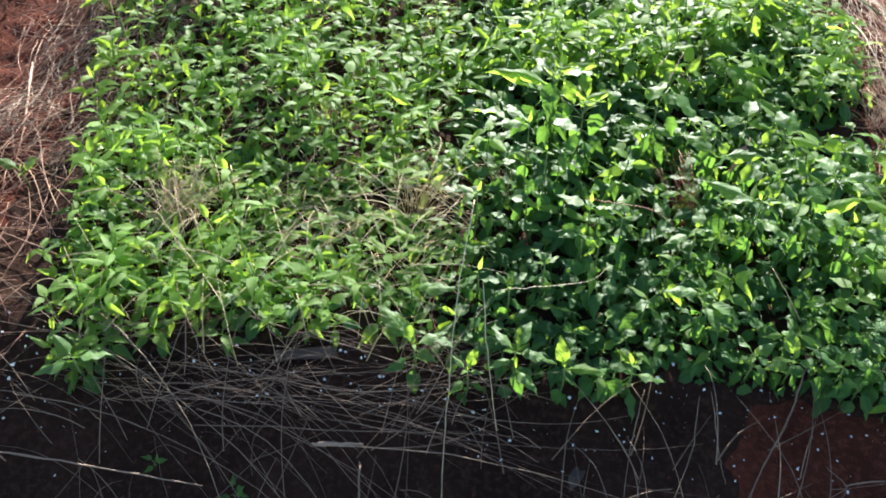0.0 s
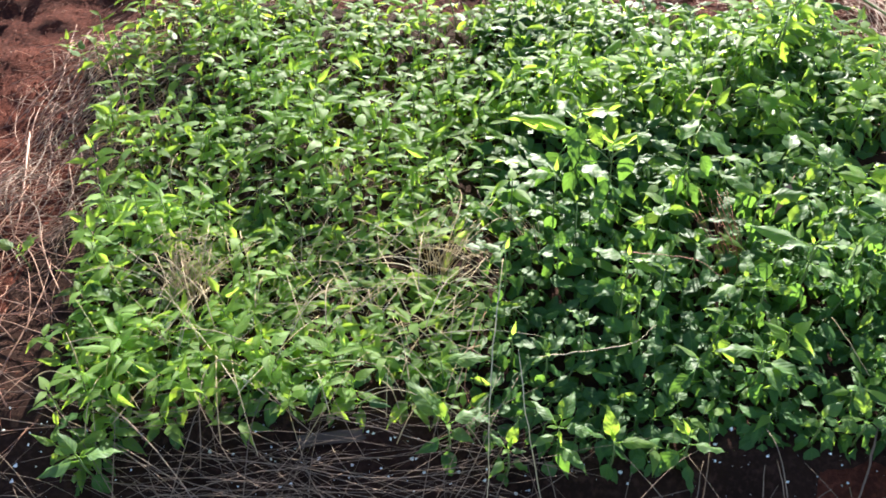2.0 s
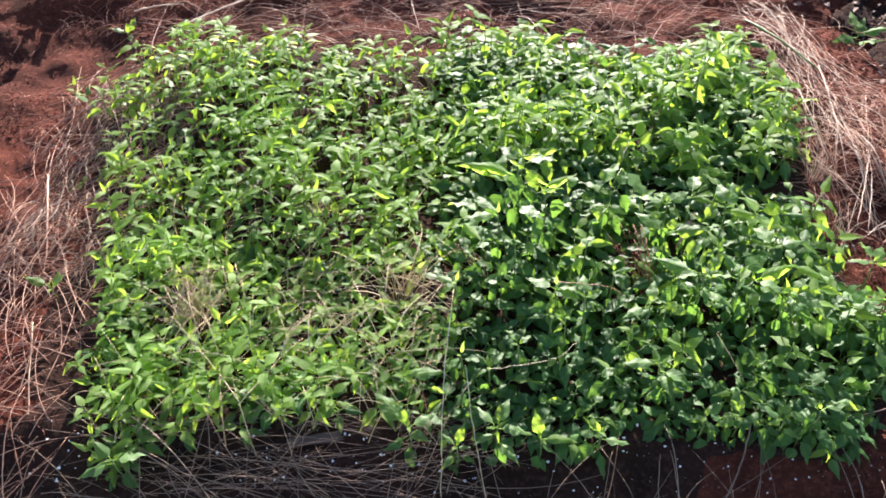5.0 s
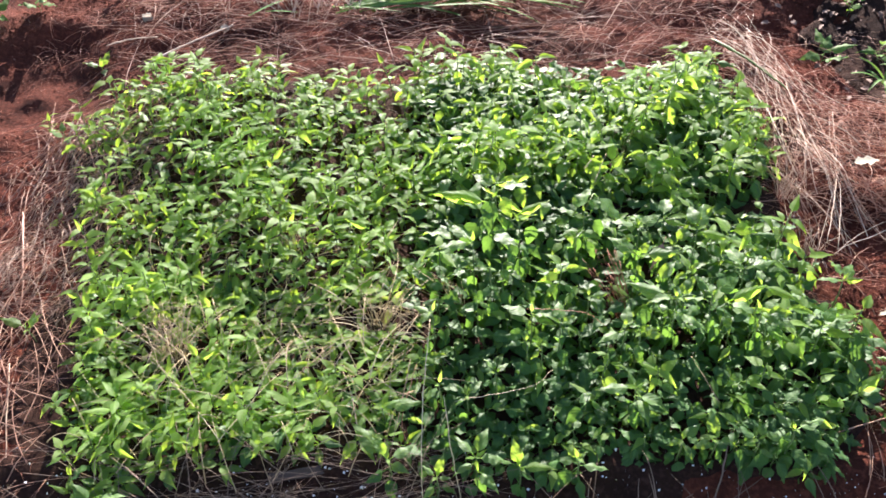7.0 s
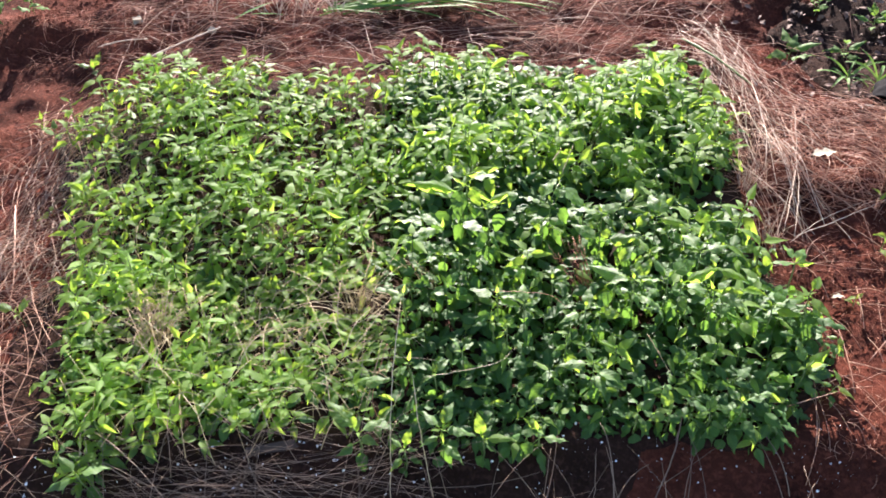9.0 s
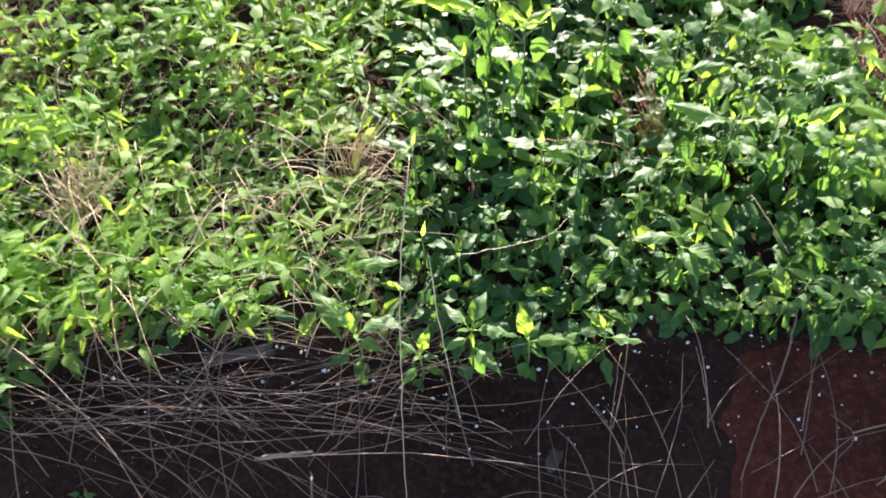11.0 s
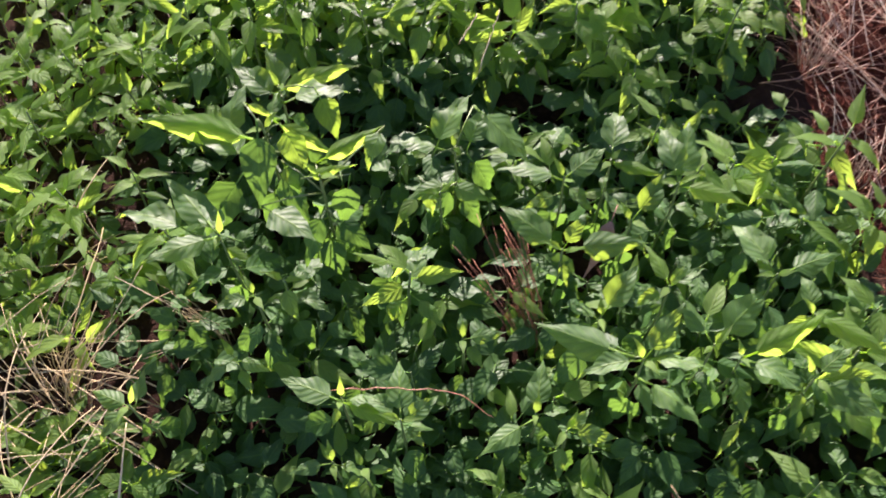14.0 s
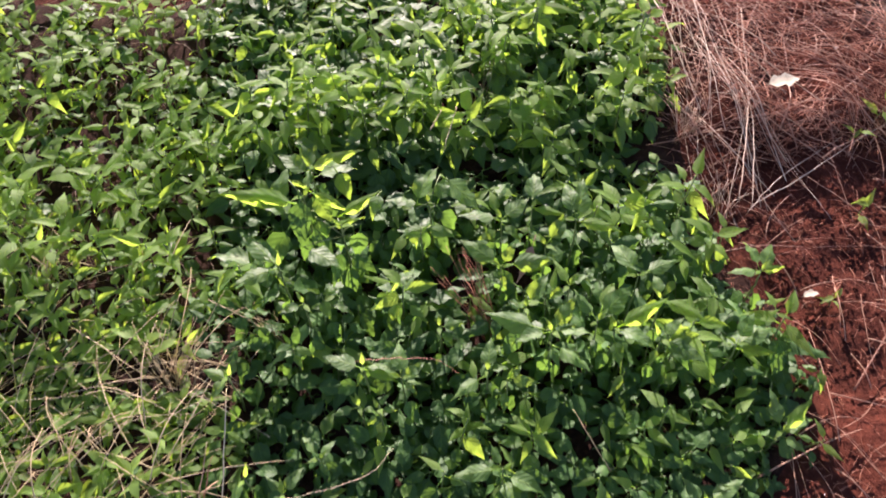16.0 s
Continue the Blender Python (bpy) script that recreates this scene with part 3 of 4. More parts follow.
def known_seedling(rng, x, y, top, leaves):
    """A seedling whose leaves end where they are known to end, with a few shaded ones lower down."""
    root = new("seedling")
    foot = bed_height(x, y) - 0.004
    root.matrix_basis = pose(x, y, foot)
    height = top - foot
    part("stem", STEM_TUBE_STRAIGHT, root, Matrix.Diagonal((0.12, 0.12, height, 1)))
    for row in leaves:
        given = len(row) > 5
        dx, dy, z, *backlit = row[3:] if given else row
        tip = Vector((dx / 1000, dy / 1000, z / 1000 - foot))
        flat = math.hypot(tip.x, tip.y)
        start = base = Vector((0, 0, min(height - 0.003, max(0.3 * height, tip.z + rng.uniform(-0.004, 0.016) + 0.15 * max(0, 0.06 - flat)))))
        reach = (tip - base).length
        if given:
            base = Vector((row[0] / 1000, row[1] / 1000, row[2] / 1000 - foot))
            start = Vector((0, 0, min(height - 0.003, base.z - 0.2 * math.hypot(base.x, base.y))))
            base = base + (base - tip) * 0.22
        elif reach > 0.098:
            base = tip + (base - tip) * (0.092 / reach)
        if (base - start).length > 0.005:
            v, f = tube([start, (start + base) / 2 + Vector((0, 0, 0.004)), base], [0.0013, 0.0011, 0.0010], 4)
            part("petiole", mesh("petiole", v, f, [STEM]), root)
        if backlit:
            # light from behind: drawn in the yellower, more translucent young green
            kind, shapes = "arched_young_leaf", BLADES_ARCH
        else:
            # sunlight on the topmost leaves is put into their paler green
            kind, shapes = ("fresh_leaf" if z / 1000 > top - 0.045 else "leaf"), BLADES
        k = rng.randrange(len(shapes))
        m = leaf_to(rng, shapes[k], base, tip, (rng.uniform(0.4, 0.72) if given else rng.uniform(0.15, 0.45)) if backlit else rng.uniform(-0.25, 0.15))
        if given:
            m = m @ Matrix.Diagonal((1, 0.85 if backlit else 1.18, 1, 1))
        part(kind.replace("fresh_", "").replace("arched_", ""), MESHES[kind][k], root, m)
    turn = rng.uniform(0, 360)
    lower = 10 if len(leaves[0]) > 5 else 4 + int(height > 0.16) * 2
    for i in range(lower):
        turn += 137.5
        size, at = rng.uniform(0.042, 0.058) * (1.2 if lower > 6 else 1), height * (0.28 + 0.48 * i / lower)
        m = pose(0, 0, at, rng.uniform(-24, 24), rng.uniform(35, 80), turn) @ Matrix.Diagonal((size, size, size, 1))
        part("leaf", rng.choice(BLADE_MESHES), root, m)
    for i in range(2):
        size = rng.uniform(0.018, 0.026)
        part("young_leaf", rng.choice(YOUNG_MESHES), root, pose(0, 0, height * 0.985, 0, -rng.uniform(20, 50), turn + 90 + 180 * i) @ Matrix.Diagonal((size, size, size, 1)))
    return tagged(root, "tall pepper seedling with large leaves" if top > 0.17 else "pepper seedling with broad drooping leaves", "seedling", "seedlings in the bed")


# seedlings that rise above their neighbours, block by block
TALL_FRONT = [(0.86, 0.57), (0.73, 0.50), (0.91, 0.59), (1.00, 0.68), (1.24, 0.64), (1.11, 0.56), (1.38, 0.65), (1.33, 0.51), (1.12, 0.62), (1.19, 0.47), (1.26, 0.45),
              (1.37, 0.41), (1.12, 0.41), (1.23, 0.40), (1.49, 0.57), (1.50, 0.52), (1.44, 0.45), (0.94, 0.42), (1.34, 0.36), (1.32, 0.65), (1.17, 0.60), (0.82, 0.38), (0.92, 0.37), (1.10, 0.24)]
TALL_BACK = [(0.65, 1.02), (0.71, 1.02), (0.80, 1.08), (1.15, 1.08), (1.21, 1.06), (1.26, 0.93), (1.39, 0.88), (1.01, 1.00), (1.05, 0.94), (0.86, 1.02), (1.12, 1.17),
             (1.49, 1.11), (1.25, 0.80), (0.87, 0.94), (0.60, 0.98), (1.40, 1.11), (0.92, 1.16), (0.83, 1.18), (1.18, 0.89), (0.74, 0.91), (0.56, 1.43), (0.65, 1.45)]
TALL_LEFT = [(0.50, 0.89), (0.53, 0.66), (0.38, 0.82), (0.46, 0.78), (0.40, 0.68), (0.42, 1.13), (0.42, 0.99), (-0.30, 1.10), (-0.24, 0.82), (-0.21, 0.93), (-0.12, 0.76), (-0.21, 0.68),
             (-0.19, 1.40), (-0.09, 1.43), (-0.10, 1.27), (0.02, 1.14), (-0.08, 1.16), (0.15, 1.12), (0.26, 1.08), (0.11, 1.01), (-0.01, 0.97), (0.26, 1.16), (0.36, 1.16), (0.43, 1.27),
             (0.50, 1.33), (0.37, 0.80), (0.24, 0.81), (0.15, 0.81), (0.32, 0.73), (0.27, 0.67), (0.49, 0.66), (-0.01, 0.52), (0.04, 0.56), (-0.10, 0.43), (0.15, 0.45), (0.50, 0.25), (0.20, 0.21), (0.38, 0.17), (0.04, 0.24)]
TALL = [p for p in TALL_FRONT + TALL_BACK + TALL_LEFT if known_room(*p) > 0.075]


def sow():
    rng = random.Random(21)
    step = 0.0355
    spots = []
    row = 0
    y = 0.0
    while y < 1.55:
        x = -0.5 + (row % 2) * step / 2
        while x < 1.65:
            px, py = x + rng.uniform(-0.4, 0.4) * step, y + rng.uniform(-0.4, 0.4) * step
            d = edge_distance(px, py)
            room = min(math.hypot(px - a, py - b) for a, b in TALL)
            if room > (0.030 if px > 0.6 else 0.022) and known_room(px, py) > 0.024 and d > -0.004 - 0.03 * field(px, py, 14, 15) and rng.random() < (0.45 + 0.55 * smooth01(0.0, 0.06, d) if px < 0.6 or py > 0.5 else 1) and rng.random() > bare(px, py) and rng.random() < ((0.88 if py < 0.6 else 0.52 - 0.16 * smooth01(0.05, -0.15, px)) if px < 0.6 else 0.96 if px > 0.9 and py < 0.36 else 0.76):
                spots.append((px, py, d))
            x += step
        y += step * 0.87
        row += 1
    chosen = [s for s in spots if s[0] > 0.64 and s[1] < 0.66]
    chosen = set(sorted(chosen, key=lambda s: abs(s[0] - 1.02) + 0.6 * s[1])[:225])
    heaps = {"short": Heap(), "tall": Heap()}
    for s in spots:
        x, y, d = s
        edge = 0.85 + 0.15 * smooth01(0.0, 0.06, d)
        # these plants stay short and carry shade in their leaf colour
        low_shaded = known_room(x, y) < 0.09 or (0.64 < x < 1.02 and 0.68 < y < 0.88) or rng.random() < (0.80 if x > 0.6 else 0.66)
        height = tallness(x, y) * edge * ((rng.uniform(0.34, 0.58) if known_room(x, y) < 0.09 else rng.uniform(0.40, 0.66)) if low_shaded else rng.uniform(0.90, 1.18))
        length = leafiness(x, y) * rng.uniform(0.8, 1.2)
        if s in chosen:
            plant_thing(rng, x, y, height, length, "leafy green pepper seedling growing in potting mix", None, 1 if y > 0.42 and not low_shaded else 0, low_shaded)
        else:
            plant_stuff(heaps["short" if x < 0.62 else "tall"], rng, x, y, height, length, low_shaded)
    for x, y in TALL:
        label = "leafy pepper seedling standing above its neighbours" if x > 0.6 else "light green pepper seedling standing above its neighbours"
        plant_thing(rng, x, y, min(tallness(x, y) * rng.uniform(1.15, 1.38) + 0.010, (0.135 if x < 0.6 else 0.172 if y > 0.8 else 0.145) * rng.uniform(0.84, 1.0)), leafiness(x, y) * rng.uniform(1.02, 1.2), label, None, 2 if x > 0.6 else 3)
    for x, y, top, leaves in KNOWN:
        known_seedling(rng, x, y, top, leaves)
    words = {"short": "dense carpet of short light green pepper seedlings", "tall": "dense stand of taller dark green pepper seedlings"}
    for key, heap in heaps.items():
        ob = new("seedling_carpet", heap.made("seedling_carpet", [LEAF_OLD, LEAF_YOUNG, STEM, LEAF_FRESH_LIT, LEAF_SLIM]))
        tagged(ob, words[key], "seedlings", kind="stuff")
    print("seedlings", len(spots), len(chosen))


sow()


# ---- straw ----
def stalk(rng, a, way, length, radius, sag=0.15, lift=0.0, follow=True, top=0.01, steps=8):
    """A dry stalk that lies from a along way (degrees) over the ground."""
    pts, x, y, ang = [], a[0], a[1], radians(way)
    bend = rng.uniform(-1, 1) * sag
    arch = rng.uniform(0.2, 1.0) * lift
    z0 = rng.uniform(0.0, top)
    for k in range(steps + 1):
        t = k / steps
        pts.append((x, y, max(ground_height(x, y), bed_height(x, y) if follow else -1) + radius + z0 + arch * math.sin(math.pi * t)))
        ang += bend / steps + rng.uniform(-0.05, 0.05)
        x += math.cos(ang) * length / steps
        y += math.sin(ang) * length / steps
    if follow:
        for _ in range(2):
            zs = [p[2] for p in pts]
            for k in range(1, steps):
                pts[k] = (pts[k][0], pts[k][1], max(pts[k][2], (zs[k - 1] + zs[k + 1]) / 2))
    radii = [radius * (1 - 0.6 * k / steps) for k in range(steps + 1)]
    return tube(pts, radii, 4)


def strew(name, label, count, region, ways, lengths, mat, seed, radius=(0.0006, 0.0016), lift=0.02, top=0.015, sag=0.7):
    rng = random.Random(seed)
    heap = Heap()
    while count:
        x, y = rng.uniform(region[0], region[1]), rng.uniform(region[2], region[3])
        way = rng.choice(ways)
        w = rng.gauss(way[0], way[1])
        length = rng.uniform(*lengths)
        x0, y0 = x - math.cos(radians(w)) * length / 2, y - math.sin(radians(w)) * length / 2
        v, f = stalk(rng, (x0, y0), w, length, rng.uniform(*radius), sag, lift, True, top)
        heap.add(v, f)
        count -= 1
    ob = new(name, heap.made(name, [mat]))
    return tagged(ob, label, "straw", kind="stuff")


strew("dry_straw", "grey dry straw lying along the front of the seedling bed", 125, (-0.15, 0.70, -0.04, 0.12), [(0, 14), (0, 14), (165, 16), (50, 35)], (0.06, 0.32), STRAW_GREY, 1, radius=(0.0003, 0.0009), lift=0.03, top=0.035, sag=0.6)
strew("dry_straw", "grey straw strewn before the seedling bed", 60, (-0.20, 0.70, -0.28, 0.02), [(0, 25), (150, 30), (70, 30)], (0.06, 0.30), STRAW_GREY, 63, radius=(0.0004, 0.0010), lift=0.03, top=0.03, sag=0.8)
strew("dry_straw", "loose grey straw over the bed's front edge", 45, (0.70, 1.45, -0.20, 0.06), [(75, 18), (105, 18), (20, 20)], (0.10, 0.26), STRAW_GREY, 2, lift=0.02, top=0.03)
strew("dry_straw", "dusty straw on the soil beside the seedling bed", 520, (-0.58, -0.16, -0.15, 1.35), [(80, 40), (40, 30), (120, 30)], (0.08, 0.30), STRAW_RED, 3)
strew("dry_straw", "pale straw heaped on red soil beside the bed", 70, (1.53, 1.72, 0.78, 1.65), [(98, 10), (112, 12), (80, 12)], (0.18, 0.50), STRAW, 4, radius=(0.0004, 0.0011), lift=0.04, top=0.05, sag=0.35)
strew("dry_straw", "dusty pink straw heaped on red soil beside the bed", 60, (1.53, 1.72, 0.78, 1.65), [(98, 10), (112, 12), (80, 12)], (0.18, 0.50), STRAW_RED, 66, radius=(0.0004, 0.0011), lift=0.04, top=0.05, sag=0.35)
strew("dry_straw", "fine grey straw matted along the edge of the bed", 420, (-0.46, -0.14, 0.45, 1.25), [(75, 35), (110, 30), (30, 30)], (0.06, 0.24), STRAW_GREY, 26, radius=(0.0004, 0.0011), lift=0.02, top=0.03, sag=1.0)
strew("dry_straw", "thin bleached straw under the short seedlings", 200, (-0.20, 0.60, 0.60, 1.40), [(20, 50), (110, 40)], (0.05, 0.18), STRAW_GREY, 27, radius=(0.0004, 0.0011), lift=0.03, top=0.03)
strew("dry_straw", "dusty straw lying across the red soil", 75, (1.58, 2.05, 0.80, 1.30), [(8, 14), (170, 16), (140, 14)], (0.10, 0.34), STRAW_RED, 24, radius=(0.0004, 0.0011), lift=0.03, top=0.03, sag=0.35)
strew("dry_straw", "short rust-red straw matted on the soil", 900, (1.64, 2.12, 0.80, 1.30), [(20, 30), (150, 30), (90, 40)], (0.03, 0.13), STRAW_RUST, 61, radius=(0.0004, 0.0010), lift=0.012, top=0.02, sag=0.6)
strew("dry_straw", "fine rust-red chaff on the soil beside the bed", 1500, (1.50, 2.10, 0.05, 0.95), [(0, 60), (90, 60)], (0.008, 0.035), STRAW_RUST, 64, radius=(0.0003, 0.0008), lift=0.003, top=0.002, sag=0.8)
strew("dry_straw", "fine rust-red chaff on the soil beside the bed", 1200, (-0.95, -0.15, 0.0, 1.75), [(0, 60), (90, 60)], (0.008, 0.035), STRAW_RUST, 65, radius=(0.0003, 0.0008), lift=0.003, top=0.002, sag=0.8)
strew("dry_straw", "short rust-red straw matted on the soil behind the bed", 700, (-0.75, 1.60, 1.62, 1.98), [(10, 30), (160, 30), (90, 50)], (0.03, 0.12), STRAW_RUST, 62, radius=(0.0004, 0.0010), lift=0.012, top=0.015, sag=0.6)
strew("dry_straw", "fine thin straw tangled on the red soil", 120, (1.55, 2.10, 0.80, 1.75), [(100, 30), (130, 25), (20, 40)], (0.05, 0.25), STRAW_RED, 25, radius=(0.0003, 0.0008), lift=0.02, top=0.04, sag=0.9)
strew("dry_straw", "dusty red-brown straw on the soil beside the bed", 50, (1.52, 2.1, 0.70, 1.75), [(95, 35), (120, 30), (10, 40)], (0.08, 0.34), STRAW_RED, 14, lift=0.025, top=0.03, sag=0.4)
strew("root_fibres", "fine brown root fibres on the red soil", 90, (1.42, 2.15, -0.05, 1.60), [(0, 60), (90, 60)], (0.012, 0.05), STRAW_RED, 51, radius=(0.0003, 0.0007), lift=0.003, top=0.001, sag=1.6)
strew("root_fibres", "fine brown root fibres on the red soil", 150, (-0.9, -0.15, 0.0, 1.95), [(0, 60), (90, 60)], (0.012, 0.05), STRAW_RED, 52, radius=(0.0003, 0.0007), lift=0.003, top=0.001, sag=1.6)
strew("root_fibres", "fine brown root fibres on the red soil", 420, (-0.5, 1.8, 1.50, 2.1), [(0, 60), (90, 60)], (0.012, 0.06), STRAW_RED, 53, radius=(0.0003, 0.0007), lift=0.003, top=0.001, sag=1.6)
strew("dry_straw", "short dusty straw scattered on the red soil", 220, (1.48, 2.3, 0.0, 1.3), [(0, 60), (90, 40)], (0.05, 0.22), STRAW_RED, 5)
strew("dry_straw", "thin dry straw on the red soil behind the bed", 420, (-0.5, 1.7, 1.50, 2.05), [(5, 22), (50, 40), (170, 20)], (0.08, 0.34), STRAW_RED, 6, lift=0.02)
strew("dry_straw", "bleached straw lying among the short seedlings", 70, (0.25, 0.62, 0.26, 0.50), [(40, 25), (130, 30)], (0.10, 0.24), STRAW_GOLD, 7, radius=(0.0004, 0.0011), lift=0.04, top=0.07, sag=0.35)
strew("dry_straw", "thin bleached straw under the short seedlings", 170, (-0.08, 0.60, 0.10, 0.75), [(20, 40), (120, 40)], (0.06, 0.22), STRAW_GOLD, 17, radius=(0.0005, 0.0012), lift=0.04, top=0.05)
strew("dry_straw", "bleached straw tuft among the short seedlings", 45, (0.00, 0.13, 0.28, 0.48), [(110, 22), (60, 20)], (0.08, 0.18), STRAW_GOLD, 8, radius=(0.0004, 0.0011), lift=0.04, top=0.06, sag=0.35)
strew("dry_straw", "long grey straw in a bunch before the seedling bed", 34, (0.15, 0.75, -0.07, 0.03), [(-12, 7)], (0.35, 0.75), STRAW_GREY, 9, radius=(0.0005, 0.0012), lift=0.03, top=0.03, sag=0.8)
strew("dry_straw", "tangled dry stalks hanging from the bank", 130, (-0.15, 0.50, 1.90, 2.08), [(95, 35), (40, 30), (140, 20)], (0.08, 0.24), STRAW, 10, lift=0.07, top=0.08)


# ---- seedlings that stand out ----
def standing_out():
    rng = random.Random(5)
    tall = "tall dark green pepper seedling rising above the others"
    edge = "light green pepper seedling at the edge of the bed"
    bright = "bright yellow-green pepper seedling above the short ones"
    for x, y, h, l, label in ((-0.02, 0.53, 0.125, 0.050, bright), (0.03, 0.51, 0.120, 0.050, bright), (-0.06, 0.49, 0.115, 0.050, bright), (0.07, 0.55, 0.115, 0.050, bright), (0.00, 0.47, 0.110, 0.050, bright), (-0.09, 0.54, 0.110, 0.048, bright),
                              (1.38, 0.38, 0.160, 0.060, tall),
                              (-0.27, 0.85, 0.070, 0.045, edge),
                              (-0.36, 0.84, 0.045, 0.040, edge), (-0.38, 1.10, 0.120, 0.055, edge), (-0.33, 1.14, 0.100, 0.050, edge),
                              (0.06, 1.58, 0.080, 0.055, edge), (0.12, 1.56, 0.080, 0.045, edge), (0.86, 1.57, 0.095, 0.055, edge)):
        plant_thing(rng, x, y, h, l, label, None, 5 if h > 0.155 else 3 if label == bright else 0)
    for x, y, h, l in ((1.49, 1.57, 0.085, 0.045), (1.38, 1.56, 0.075, 0.045), (1.56, 1.13, 0.110, 0.050), (1.52, 0.60, 0.085, 0.038),
                       (1.59, 0.30, 0.080, 0.036), (1.55, 0.21, 0.075, 0.036), (1.56, 0.42, 0.085, 0.038), (0.62, 1.53, 0.090, 0.050), (0.70, 1.55, 0.080, 0.046)):
        plant_thing(rng, x, y, h, l, edge)


standing_out()


def broad_seedling(x, y, height, leaves, label):
    """A seedling with a few leaves, each given by its turn, pitch and length."""
    root = new("seedling")
    root.matrix_basis = pose(x, y, bed_height(x, y) - 0.004, 2, -2, 0)
    part("stem", STEM_MESHES[0], root, Matrix.Diagonal((0.1, 0.1, height, 1)))
    for k, (turn, pitch, length, *backlit) in enumerate(leaves):
        young = length < 0.03 or bool(backlit)
        meshes = YOUNG_MESHES if young else FRESH_LIT_MESHES if k < 10 else BLADE_MESHES
        m = pose(0, 0, height * (0.97 - 0.62 * k / max(9, len(leaves))), 0, -pitch, turn) @ Matrix.Diagonal((length, length, length, 1))
        part("young_leaf" if young else "leaf", meshes[k % len(meshes)], root, m)
    return tagged(root, label, "seedling", "seedlings in the bed")


broad_seedling(-0.48, 1.585, 0.060, [(60, 55, 0.02), (180, 20, 0.050), (70, 30, 0.055), (300, 10, 0.045), (110, 45, 0.040)], "pale pepper seedling on red soil behind the bed")
broad_seedling(-0.26, 0.41, 0.065, [(0, 60, 0.02), (165, 14, 0.055), (30, 30, 0.04), (280, 40, 0.025), (80, 30, 0.04)], "pale pepper seedling at the edge of the bed")


# ---- soil crumbs and perlite ----
def lump_shapes(count, seed, jag=0.35):
    rng = random.Random(seed)
    out = []
    for _ in range(count):
        bm = bmesh.new()
        bmesh.ops.create_icosphere(bm, subdivisions=1, radius=1)
        bm.verts.ensure_lookup_table()
        sx, sy, sz = rng.uniform(0.7, 1.3), rng.uniform(0.7, 1.3), rng.uniform(0.55, 0.95)
        v = np.array([(p.co.x * sx, p.co.y * sy, p.co.z * sz) for p in bm.verts])
        v *= np.array([[1 + rng.uniform(-jag, jag)] for _ in range(len(v))])
        f = [tuple(p.index for p in q.verts) for q in bm.faces]
        bm.free()
        out.append((v, f))
    return out


def scatter(name, label, category, mat, spots, shapes, seed, smooth):
    rng = random.Random(seed)
    heap = Heap()
    for x, y, z, r in spots:
        v, f = rng.choice(shapes)
        m = pose(x, y, z + r * 0.25, rng.uniform(-30, 30), rng.uniform(-30, 30), rng.uniform(0, 360)) @ Matrix.Diagonal((r, r, r, 1))
        heap.add(moved(v, m), f)
    return tagged(new(name, heap.made(name, [mat], smooth)), label, category, kind="stuff")


def crumbs():
    rng = random.Random(31)
    lumps = lump_shapes(7, 3, 0.6)
    spots = []
    while len(spots) < 46000:
        x, y = rng.choice((rng.uniform(-0.9, -0.1), rng.uniform(1.4, 2.2), rng.uniform(1.4, 2.2), rng.uniform(-0.9, 2.2))), rng.uniform(-0.2, 2.1)
        if edge_distance(x, y) < -0.07 and rng.random() < 0.5 + 0.9 * field(x, y, 2.5, 40):
            spots.append((x, y, ground_height(x, y), 0.0009 + 0.0036 * rng.random() ** 4))
    scatter("soil_crumbs", "loose crumbs and clods of red soil", "soil", SOIL, spots, lumps, 4, True)
    spots = []
    while len(spots) < 480:
        x, y = rng.uniform(-0.2, 1.6), rng.triangular(-0.16, 0.14, 0.06)
        if rng.random() < 0.25 + 0.9 * max(0, field(x, y, 9, 41)) and abs(edge_distance(x, y)) < 0.15:
            spots.append((x, y, max(bed_height(x, y), ground_height(x, y)), 0.0005 + 0.0028 * rng.random() ** 4))
    scatter("perlite_grains", "white perlite grains in the black potting mix", "perlite", PERLITE, spots, lump_shapes(6, 8, 0.6), 5, False)


crumbs()


# ---- single stalks ----
def curve_through(points, steps=6):
    p = [Vector(q) for q in points]
    p = [p[0] * 2 - p[1]] + p + [p[-1] * 2 - p[-2]]
    out = []
    for k in range(1, len(p) - 2):
        for s in range(steps):
            t = s / steps
            a, b, c, d = p[k - 1:k + 3]
            out.append(0.5 * (2 * b + (c - a) * t + (2 * a - 5 * b + 4 * c - d) * t * t + (3 * b - a - 3 * c + d) * t ** 3))
    return out + [p[-2]]


def dry_stalk(points, radius, mat, label, name="dry_stalk"):
    pts = curve_through(points)
    rng = random.Random(len(pts) + int(points[0][0] * 1000))
    pts = [q + Vector((rng.uniform(-1, 1), rng.uniform(-1, 1), rng.uniform(-1, 1))) * 0.0012 for q in pts]
    n = len(pts)
    radii = [radius * (1 - 0.5 * k / n) * min(1.0, 0.4 + 0.3 * k) * (1.35 if k % 6 == 3 and radius > 0.0014 else 1) for k in range(n)]
    v, f = tube(pts, radii, 6)
    return tagged(new(name, mesh(name, v, f, [mat])), label, "straw", "single dry stalks")


PALE, GREY = "long pale dry grass stalk lying over the bed", "grey dry stalk lying before the bed"
dry_stalk([(0.641, 0.358, 0.15), (0.629, 0.177, 0.10), (0.631, 0.057, 0.05), (0.632, -0.03, -0.003), (0.638, -0.13, -0.055)], 0.0011, STRAW_GOLD, PALE)
dry_stalk([(0.671, 0.196, 0.11), (0.689, 0.087, 0.06), (0.717, -0.027, 0.0)], 0.0012, STRAW_GOLD, PALE)
